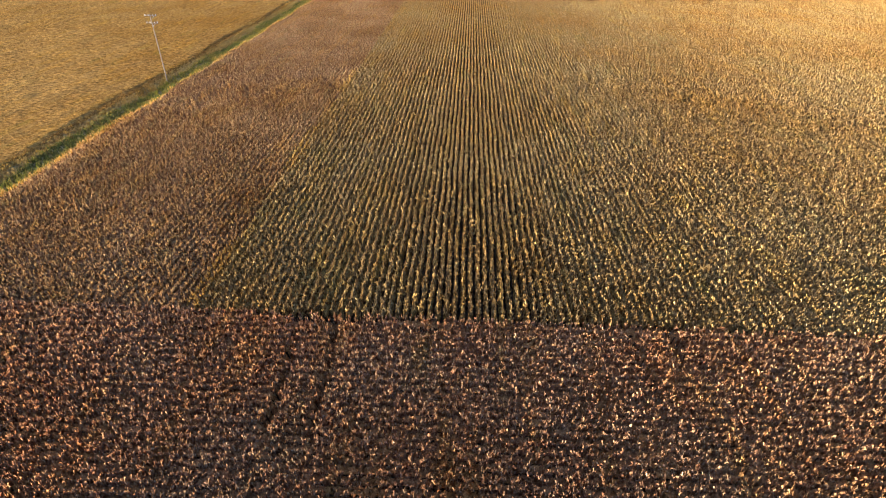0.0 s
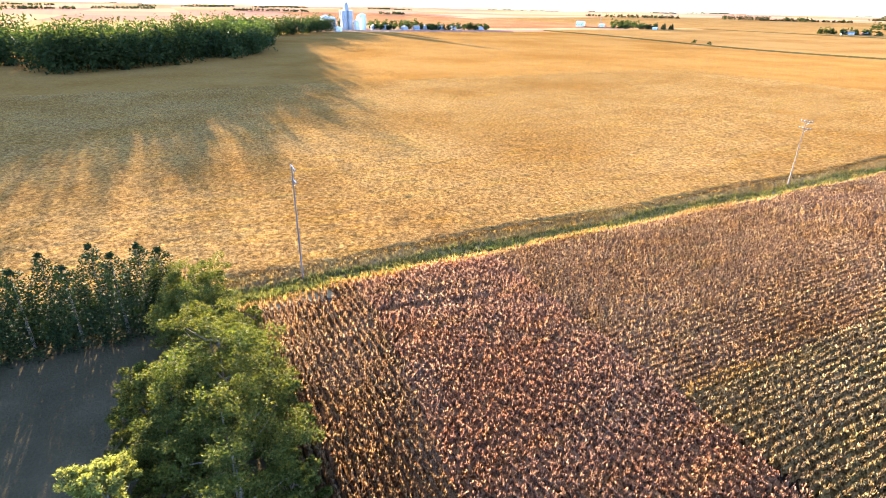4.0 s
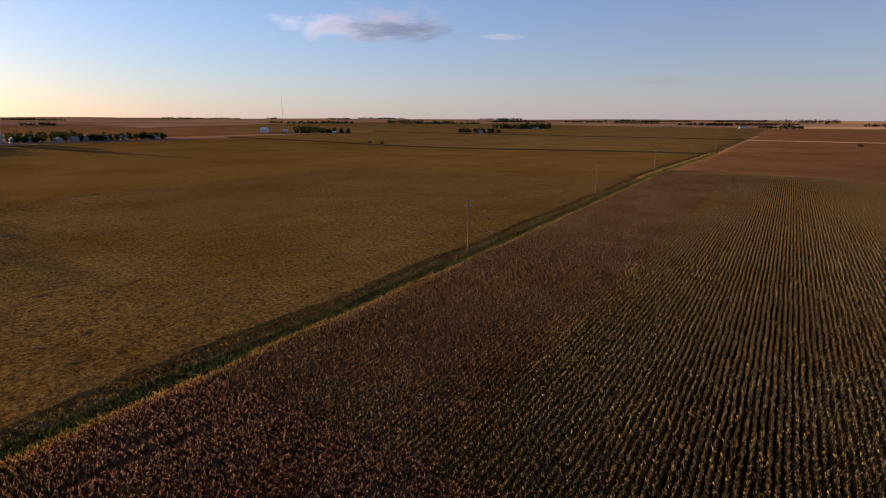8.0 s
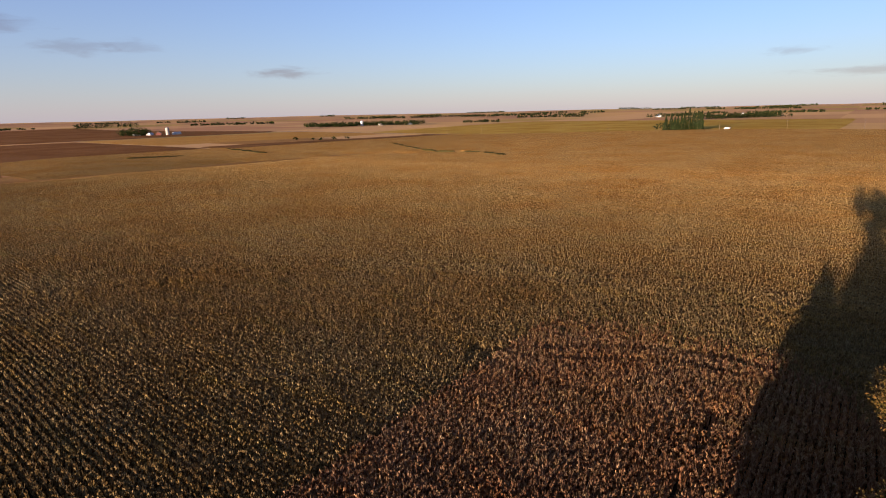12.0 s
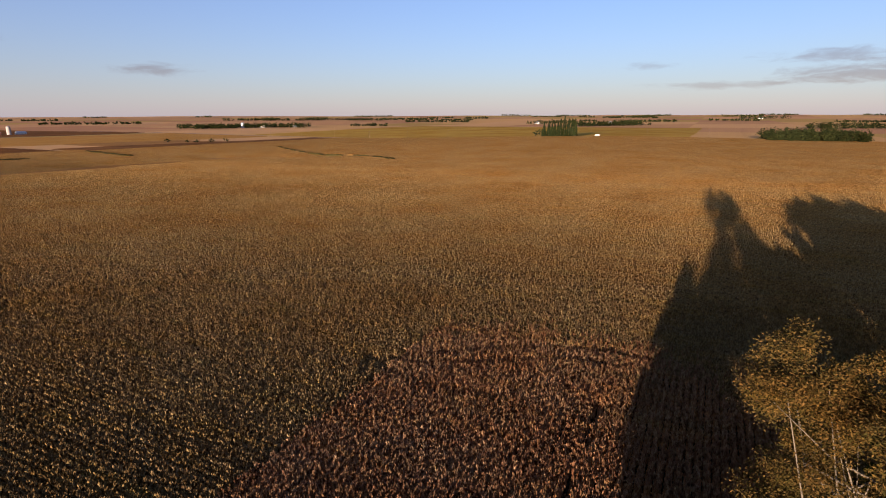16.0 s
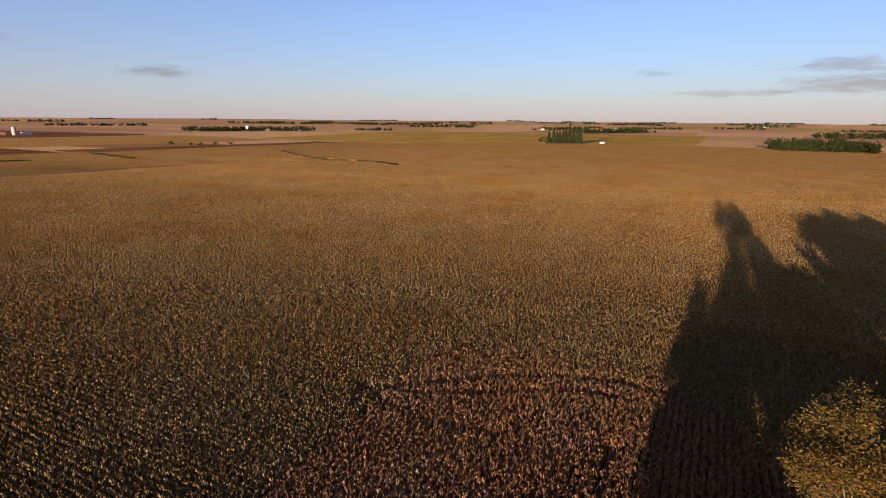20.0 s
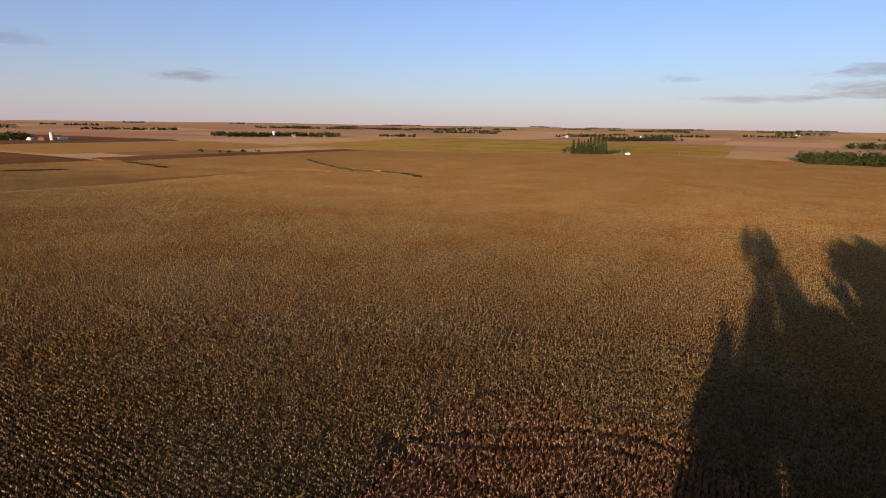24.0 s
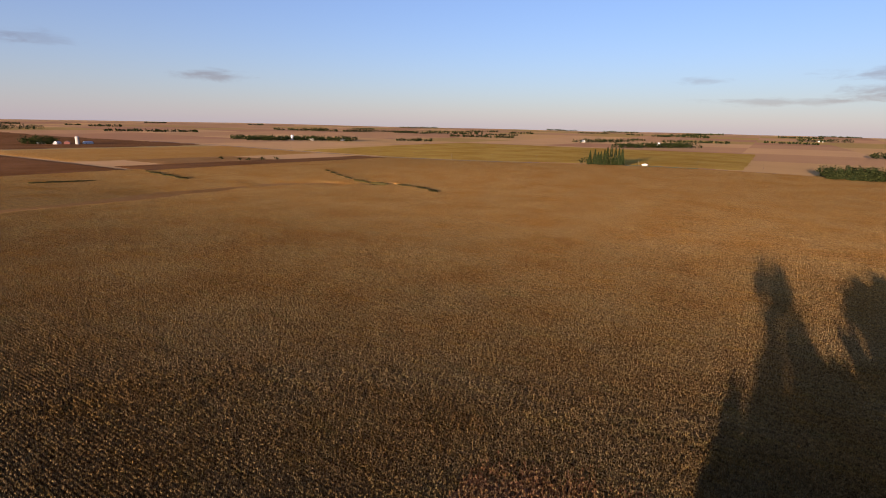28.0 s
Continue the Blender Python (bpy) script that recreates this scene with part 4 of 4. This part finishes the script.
# Grove stands out of view, placed and sized for its shadow on the corn
for gx_, gy_, gh, gw, sd in ((44.0, -23.5, 16.6, 5.0, 25), (41.0, -56.0, 17.8, 6.0, 34), (47.0, -66.0, 17.0, 6.0, 24), (45.0, -17.5, 11.0, 4.6, 35), (42.0, -14.5, 10.8, 4.8, 36), (38.5, -11.6, 12.4, 4.6, 43), (48.0, -14.0, 10.8, 5.0, 39), (52.0, -27.0, 13.0, 5.0, 37)):
    broad_tree("grove_tree", gx_, gy_, gh, gw, LEAF, "tall leafy tree of the farmyard grove", 100 + sd, 130, 42, 0.5, group="farmyard grove", low=0.08)
for gx_, gy_, gh, gw, sd in ((45.0, -31.0, 18.9, 8.5, 40), (46.0, -39.0, 19.7, 9.0, 41), (46.0, -47.5, 19.5, 9.0, 42)):
    broad_tree("cottonwood_tree", gx_, gy_, gh, gw, LEAF, "huge round-crowned leafy tree of the farmyard grove", 100 + sd, 420, 42, 0.55, group="farmyard grove", low=0.05)
for k in range(26):
    rg = random.Random(200 + k)
    needle_tree("cedar_tree", -60.4 + rg.uniform(-0.5, 0.5) - 2.6 * (k % 2), -4.0 - 2.2 * k, rg.uniform(9.0, 10.2), 2.9, NEEDLE, "dense dark cedar in a windbreak row", 210 + k, 13, 60, 0.17, "cedar windbreak", 0.6)
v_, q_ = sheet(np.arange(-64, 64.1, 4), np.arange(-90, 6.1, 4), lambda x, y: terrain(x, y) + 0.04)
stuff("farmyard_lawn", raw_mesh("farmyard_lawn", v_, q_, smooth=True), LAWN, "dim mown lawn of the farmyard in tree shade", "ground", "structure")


# utility poles -----------------------------------------------------------------
def rod(a, b, r0, r1=None, sides=8):
    v, f = tube([a, b], [r0, r0 if r1 is None else r1], sides)
    f = [tuple(int(i) for i in q) for q in f]
    n = len(v) // 2
    bm = bmesh.new()
    vs = [bm.verts.new(p) for p in v]
    for q in f:
        bm.faces.new([vs[i] for i in q])
    bm.faces.new(vs[:n][::-1])
    bm.faces.new(vs[n:])
    return bm


def slab(w, d, h, at=(0, 0, 0), bevel=0.0):
    bm = bmesh.new()
    bmesh.ops.create_cube(bm, size=1, matrix=Matrix.Translation(at) @ Matrix.Diagonal((w, d, h, 1)))
    if bevel:
        bmesh.ops.bevel(bm, geom=bm.edges[:], offset=bevel, segments=1, affect="EDGES")
    return bm


def utility_pole(x, y, high, arms, label, group, thick=0.125):
    p = thing("utility_pole", x, y, label, "utility pole", group)
    part("shaft", rod((0, 0, -0.3), (0, 0, high), thick, thick * 0.6, 10), POLE_WOOD, p)
    for z in arms:
        arm = part("crossarm", slab(2.5, 0.11, 0.14, (0, 0.13, z), 0.015), POLE_WOOD, p)
        for ox in (-1.1, -0.45, 0.5, 1.1):
            ins = part("insulator", rod((ox, 0.13, z + 0.07), (ox, 0.13, z + 0.27), 0.07, 0.04), PORCELAIN, arm, "pale glazed insulator")
        part("brace", rod((0.7, 0.15, z - 0.05), (0.05, 0.12, z - 0.6), 0.02), STEEL, p)
    return p


utility_pole(-65.2, 12.0, 15.8, (15.5, 13.9), "tall weathered wooden utility pole with two crossarms", "ditch line poles")
for py in (115.2, 221.0, 334.0, 446.0, 600.0):
    utility_pole(-65.6 if py < 400 else -62, py, 14.0, (13.6, 12.2), "weathered wooden utility pole by the ditch", "ditch line poles")


# far fields, roads ---------------------------------------------------------------
def far_patch(name, x0, x1, y0, y1, high, step, mat, label, seed, category="crop field"):
    canopy(name, np.arange(x0 - step, x1 + 2 * step, step), np.arange(y0 - step, y1 + 2 * step, step), box_rim(x0, x1, y0, y1), high, step, high * 0.12, mat, label, category, seed)


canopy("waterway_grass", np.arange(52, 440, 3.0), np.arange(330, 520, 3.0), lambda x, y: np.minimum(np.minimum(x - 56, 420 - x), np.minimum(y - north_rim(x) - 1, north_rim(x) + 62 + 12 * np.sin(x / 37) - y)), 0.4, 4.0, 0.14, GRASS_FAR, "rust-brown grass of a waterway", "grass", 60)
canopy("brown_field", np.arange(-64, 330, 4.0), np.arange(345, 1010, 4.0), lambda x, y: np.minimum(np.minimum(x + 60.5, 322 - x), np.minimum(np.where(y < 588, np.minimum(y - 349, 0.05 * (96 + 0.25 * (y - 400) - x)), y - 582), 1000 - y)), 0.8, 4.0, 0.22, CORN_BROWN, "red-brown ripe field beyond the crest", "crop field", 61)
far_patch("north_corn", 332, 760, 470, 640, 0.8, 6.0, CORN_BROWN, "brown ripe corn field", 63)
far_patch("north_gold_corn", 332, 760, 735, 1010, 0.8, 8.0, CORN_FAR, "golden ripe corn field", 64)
# BEAN_WEST fields and west_field: backlit dimness is put into the crop colour
far_patch("north_beans", -860, -66, 603, 1034, 0.7, 8.0, BEAN_WEST, "brownish soybean field", 65)
far_patch("northwest_field", -1900, -70, 1058, 2300, 1.0, 24.0, BEAN_WEST, "dull brown fields beyond the section road", 73)
far_patch("north_field", -62, 760, 1058, 2400, 1.0, 24.0, CORN_BROWN, "dull brown fields to the north", 75)
far_patch("west_field", -2400, -930, 430, 1040, 1.0, 24.0, CORN_BROWN, "dull red-brown fields beyond the village", 74)
far_patch("field_hedge", -820, -68, 594, 600, 1.3, 1.5, WEEDS, "low weedy hedge between two fields", 66, "hedge")
far_patch("field_hedge", -860, -66, 1037, 1043, 1.3, 1.5, WEEDS, "low weedy hedge between two fields", 67, "hedge")
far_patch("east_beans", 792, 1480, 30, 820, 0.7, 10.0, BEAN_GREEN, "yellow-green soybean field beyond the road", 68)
far_patch("east_brown_field", 640, 740, -330, -80, 0.15, 8.0, CORN_BROWN, "bare brown field corner", 69)
far_patch("hedge_weeds", 395, 570, 640, 735, 0.6, 5.0, GRASS_FAR, "weedy green waterway with bushes", 70, "grass")


def road(name, x0, x1, y0, y1, mat, label):
    v, q = sheet(np.arange(x0, x1 + 0.1, (x1 - x0) / max(1, round((x1 - x0) / 8))), np.arange(y0, y1 + 0.1, (y1 - y0) / max(1, round((y1 - y0) / 8))), lambda x, y: terrain(x, y) + 0.12)
    stuff(name, raw_mesh(name, v, q, smooth=True), mat, label, "road", "structure")


road("road_east", 768, 776, -900, 1300, ASPHALT, "pale grey straight country road")
road("road_north", -900, 768, 1046, 1052, ASPHALT, "pale gravel section road")
for k in range(14):
    utility_pole(764.0, -137 + 73 * k, 11.5, (11.0,), "wooden utility pole along the country road", "roadside poles")


# far trees and buildings -----------------------------------------------------------
def woodland(name, a, b, width, count, high, seed, mat=None, label="dense dark-green far woodland", leaf=0.9, clumps=12, per=14):
    """Trees too far to count, joined: trunks and clumped crowns along a belt."""
    rng = np.random.default_rng(seed)
    vs, fs, base = [], [], 0
    cs, sp = [], []
    for _ in range(count):
        k, off = rng.random(), rng.uniform(-0.5, 0.5) * width
        d = np.array([b[0] - a[0], b[1] - a[1]], float)
        nrm = np.array([-d[1], d[0]]) / max(np.hypot(*d), 1)
        x, y = np.array(a) + d * k + nrm * off
        z, h = float(terrain(x, y)), 1.3 * high * rng.uniform(0.65, 1.1)
        w = h * rng.uniform(0.38, 0.56)
        tv, tf = tube([(x, y, z - 0.3), (x, y, z + h * 0.55)], [0.28, 0.1], 5)
        vs.append(tv), fs.append(tf + base)
        base += len(tv)
        for _ in range(clumps):
            dd = rng.normal(0, 1, 3)
            dd /= np.linalg.norm(dd)
            r = rng.uniform(0.3, 0.8)
            cs.append((x + dd[0] * w * r, y + dd[1] * w * r, z + h * (0.44 + 0.62 * dd[2] * r)))
            sp.append(w * 0.42)
    lv, lf = crown_cloud(rng, np.array(cs), np.array(sp), per, leaf)
    return stuff(name, raw_mesh(name, np.concatenate(vs + [lv]), np.concatenate(fs + [lf + base])), mat or FAR_LEAF, label, "woodland")


BELTS = (  # from, to, width, trees, height
    ((-830, 215), (-640, 78), 40, 110, 18), ((-640, 78), (-480, 52), 50, 120, 19), ((-480, 55), (-405, 20), 50, 90, 20), ((-415, 20), (-400, -170), 60, 170, 20), ((-390, 5), (-345, -60), 50, 80, 19), ((-430, -100), (-640, -220), 60, 90, 18),
    ((-870, 300), (-868, 520), 34, 60, 9), ((-900, 200), (-960, 420), 60, 40, 12), ((-930, 850), (-850, 885), 26, 18, 9), ((-1080, 990), (-960, 960), 30, 16, 12),
    ((-1600, 2020), (-1450, 2100), 40, 30, 17), ((-650, 1085), (-580, 1155), 18, 18, 10), ((-830, 1610), (-690, 1755), 50, 60, 17), ((-860, 2860), (-560, 2880), 50, 36, 18),
    ((-60, 3150), (190, 3160), 50, 30, 18), ((740, 2320), (960, 2290), 50, 30, 16), ((470, 1222), (520, 1200), 26, 20, 14), ((1080, 1400), (1270, 1080), 100, 120, 12), ((1040, 1280), (1120, 1200), 40, 30, 9),
    ((1420, 1030), (1500, 950), 30, 18, 8), ((1590, 380), (1830, 205), 60, 80, 13), ((1900, 330), (1990, 240), 30, 18, 12), ((3150, -100), (3220, -330), 60, 30, 17),
    ((2000, 640), (2250, 500), 60, 40, 12), ((735, -50), (748, -146), 42, 120, 12.5), ((820, -250), (900, -390), 50, 50, 13), ((1500, -190), (1540, -390), 50, 50, 13))
for k, (a_, b_, w_, n_, h_) in enumerate(BELTS):
    near_belt = math.hypot(*a_) < 1000
    woodland("woodland", a_, b_, w_, int(n_ * 1.35) if near_belt else int(n_ * 2.2), h_, 300 + k, leaf=1.2 if near_belt else 1.9, clumps=12 if near_belt else 7, per=11 if near_belt else 6)
_r = random.Random(77)
for k in range(90):
    az, dist = radians(_r.uniform(-112, 112)), _r.uniform(2300, 4600)
    cx_, cy_ = math.sin(az) * dist, math.cos(az) * dist
    ln = _r.uniform(60, 330)
    woodland("woodland", (cx_ - ln / 2 * math.cos(az), cy_ + ln / 2 * math.sin(az)), (cx_ + ln / 2 * math.cos(az), cy_ - ln / 2 * math.sin(az)), 50, int(ln / 4) + 6, _r.uniform(6.5, 11), 400 + k, leaf=3.0, clumps=4, per=6)

for k, (bx_, by_, bh, bw) in enumerate(((487, 656, 6.5, 4.6), (513, 650, 4.6, 3.6), (524, 645, 5.0, 4.4), (543, 637, 5.6, 4.6), (560, 628, 5.6, 4.6), (72, 830, 6.5, 4.5), (-512, 606, 6.0, 3.4), (-486, 603, 5.0, 3.0))):
    broad_tree("field_bush", bx_, by_, bh, bw, FAR_LEAF, "rounded green bush standing alone in a field", 500 + k, 26, 30, 0.5, low=0.08, group="field bushes")
_r = random.Random(5)
for k in range(13):
    s = k / 12
    cone = k not in (0, 1, 2)
    px_, py_ = 746 + 8 * s + _r.uniform(-4, 4), 229 - 54 * s
    if cone:
        needle_tree("spruce_tree", px_, py_, (22 if k < 8 else 28) + _r.uniform(-4, 2.5), 3.7, NEEDLE, "tall dark spruce round a farm lot", 520 + k, 24, 10, 0.8, "farm lot spruces", 0.8)
    else:
        broad_tree("lot_tree", px_, py_, _r.uniform(10, 13), 5, FAR_LEAF, "round green tree beside the spruces", 520 + k, 24, 30, 0.55, low=0.1, group="farm lot trees")
far_patch("lot_lawn", 745, 790, 80, 190, 0.2, 5.0, surface("lot_turf", ((0.3, (0.06, 0.10, 0.025)), (0.5, (0.10, 0.15, 0.04)), (0.7, (0.16, 0.19, 0.06))), 0.1), "green lawn of a farm lot", 72, "grass")


def house(name, x, y, w, d, h, rise, turn, wall_mat, roof_mat, label, openings=3, group=""):
    """A gabled building: wall shell, two-pitch roof, door and windows."""
    top = thing(name, x, y, label, "building", group, turn)
    bm = bmesh.new()
    p = [(-w / 2, -d / 2), (w / 2, -d / 2), (w / 2, d / 2), (-w / 2, d / 2)]
    lo = [bm.verts.new((a, b, -0.3)) for a, b in p]
    hi = [bm.verts.new((a, b, h)) for a, b in p]
    g0, g1 = bm.verts.new((-w / 2, 0, h + rise)), bm.verts.new((w / 2, 0, h + rise))
    for i in range(4):
        bm.faces.new((lo[i], lo[(i + 1) % 4], hi[(i + 1) % 4], hi[i]))
    bm.faces.new((hi[3], hi[0], g0)), bm.faces.new((hi[1], hi[2], g1))
    part("wall", bm, wall_mat, top)
    bm = bmesh.new()
    o = 0.35
    for s in (-1, 1):
        e = [(-w / 2 - o, s * (d / 2 + o), h - o * rise / (d / 2)), (w / 2 + o, s * (d / 2 + o), h - o * rise / (d / 2)), (w / 2 + o, 0, h + rise), (-w / 2 - o, 0, h + rise)]
        a = [bm.verts.new((q[0], q[1], q[2] + 0.03)) for q in e]
        b = [bm.verts.new((q[0], q[1], q[2] + 0.2)) for q in e]
        bm.faces.new(b), bm.faces.new(a[::-1])
        for i in range(4):
            bm.faces.new((a[i], a[(i + 1) % 4], b[(i + 1) % 4], b[i]))
    part("roof", bm, roof_mat, top)
    for s in (-1, 1):
        for i in range(openings):
            ox = w * ((i + 0.5) / openings - 0.5)
            part("window", slab(1.0, 0.08, 1.2, (ox, s * (d / 2 + 0.03), h * 0.55)), GLASS_DARK, top)
    part("door", slab(0.08, 1.0, 2.1, (w / 2 + 0.03, 0, 1.05)), ROOF, top)
    return top


def grain_bin(name, x, y, r, h, label, mat=None, cone=0.45, group="", cat="silo"):
    top = thing(name, x, y, label, cat, group)
    bm = bmesh.new()
    bmesh.ops.create_cone(bm, cap_ends=True, segments=24, radius1=r, radius2=r, depth=h + 0.3, matrix=Matrix.Translation((0, 0, h / 2 - 0.15)))
    part("shell", bm, mat or STEEL, top)
    bm = bmesh.new()
    bmesh.ops.create_cone(bm, cap_ends=True, segments=24, radius1=r * 1.04, radius2=r * 0.1, depth=r * cone, matrix=Matrix.Translation((0, 0, h + r * cone / 2)))
    part("roof", bm, mat or STEEL, top)
    for z in np.linspace(h * 0.15, h * 0.9, 5):
        bm = bmesh.new()
        bmesh.ops.create_cone(bm, cap_ends=True, segments=24, radius1=r * 1.012, radius2=r * 1.012, depth=0.12, matrix=Matrix.Translation((0, 0, z)))
        part("hoop", bm, mat or STEEL, top)
    return top


# grain elevator in the village
for k, (ox, oy) in enumerate(((0, 0), (0, 9), (9, 0), (9, 9))):
    grain_bin("concrete_silo", -880 + ox, 257 + oy, 4.6, 27, "tall concrete grain elevator silo", CONCRETE, 0.05, "grain elevator")
ht = thing("elevator_headhouse", -875.5, 261.5, "concrete headhouse tower above the elevator silos", "building", "grain elevator")
part("tower", slab(6.5, 6.5, 36.5, (0, 0, 18)), CONCRETE, ht)
part("cap", slab(8, 4, 3, (0, 0, 37.5)), CONCRETE, ht)
part("leg", slab(1.2, 1.2, 6, (2, 0, 41)), STEEL, ht)
for k, (bx_, by_, br, bh) in enumerate(((-868, 284, 6.5, 21), (-886, 288, 7.5, 17), (-872, 238, 6.0, 16), (-890, 232, 7.5, 17), (-855, 271, 4.0, 13))):
    grain_bin("grain_bin", bx_, by_, br, bh, "galvanised steel grain bin with a cone roof", group="grain elevator")
_r = random.Random(9)
for k in range(9):
    hx_, hy_ = -856 - _r.uniform(0, 45), 305 + k * 23
    house("village_house", hx_, hy_, _r.uniform(9, 13), _r.uniform(7, 9), _r.uniform(3, 5), 2.4, _r.uniform(-10, 10) + 90 * (k % 2), CONCRETE, ROOF, "small pale village house with a grey gable roof", group="village houses")
house("storage_shed", -815, 228, 16, 9, 4.5, 2.0, 10, WHITE, STEEL, "white metal shed by the village edge")
house("white_hall", -1000, 822, 14, 38, 9, 2.5, 42, WHITE, STEEL, "large white metal building under a mast", 4)
house("white_hall", -975, 860, 10, 20, 5, 2.0, 42, WHITE, STEEL, "low white metal building", 3)
house("long_shed", -845, 882, 8, 40, 3.5, 1.6, 42, WHITE, STEEL, "long low white shed by the spruces", 4)
mast = thing("radio_mast", -1067, 935, "slender grey lattice radio mast", "mast")
for k in range(3):
    a0 = 2.094 * k
    part("leg", rod((0.8 * math.cos(a0), 0.8 * math.sin(a0), -0.3), (0.35 * math.cos(a0), 0.35 * math.sin(a0), 80), 0.1, 0.08, 5), MAST_STEEL, mast)
for k in range(19):
    z = 2 + 4 * k
    r = 0.8 - 0.45 * z / 74
    part("brace", rod((r, 0, z), (-r * 0.5, r * 0.87, z + 3.6), 0.05, None, 5), MAST_STEEL, mast)
for k in range(7):
    needle_tree("spruce_tree", -868 + 5.5 * k, 888 + 5.0 * k + 6 * (k % 2), 9 + 6 * ((k * 37) % 5) / 5, 3.4, NEEDLE, "dark spruce beside a farm shed", 560 + k, 10, 14, 0.8, "shed spruces", 0.7)
# farmsteads
house("farm_shed", 784, 150, 4, 7, 2.0, 0.8, 0, CONCRETE, STEEL, "small white shed on the farm lot")
grain_bin("farm_silo", 550, 1176, 3.6, 15, "grey concrete farm silo", CONCRETE, 0.5)
for k, (fx, fy, fw, fd, fh, fm) in enumerate(((500, 1206, 14, 9, 4, WHITE), (522, 1194, 12, 9, 4, WHITE), (537, 1188, 18, 10, 5, RED_BARN), (572, 1182, 16, 9, 4, WHITE), (-615, 1118, 20, 9, 4, WHITE), (-596, 1138, 12, 8, 4, RED_BARN),
        (-720, 1700, 22, 12, 5, WHITE), (1140, 1250, 16, 10, 5, WHITE), (1190, 1180, 18, 10, 5, WHITE), (1250, 1110, 14, 10, 4, WHITE), (1940, 280, 20, 10, 5, WHITE),
        (790, -150, 10, 8, 4, WHITE), (-150, 2260, 26, 12, 6, WHITE), (2060, 620, 24, 12, 6, WHITE), (3180, -200, 22, 12, 6, WHITE))):
    house("farm_building", fx, fy, fw, fd, fh, 2.2, (k * 31) % 90, fm, STEEL if k % 2 else ROOF, "red board barn of a farmstead" if fm is RED_BARN else "white gabled farm building", group="farmsteads")
grain_bin("grain_bin", 1160, 1225, 5, 14, "galvanised steel grain bin with a cone roof", group="farm bins")
grain_bin("grain_bin", 1900, 320, 5, 10, "galvanised steel grain bin with a cone roof", group="farm bins")
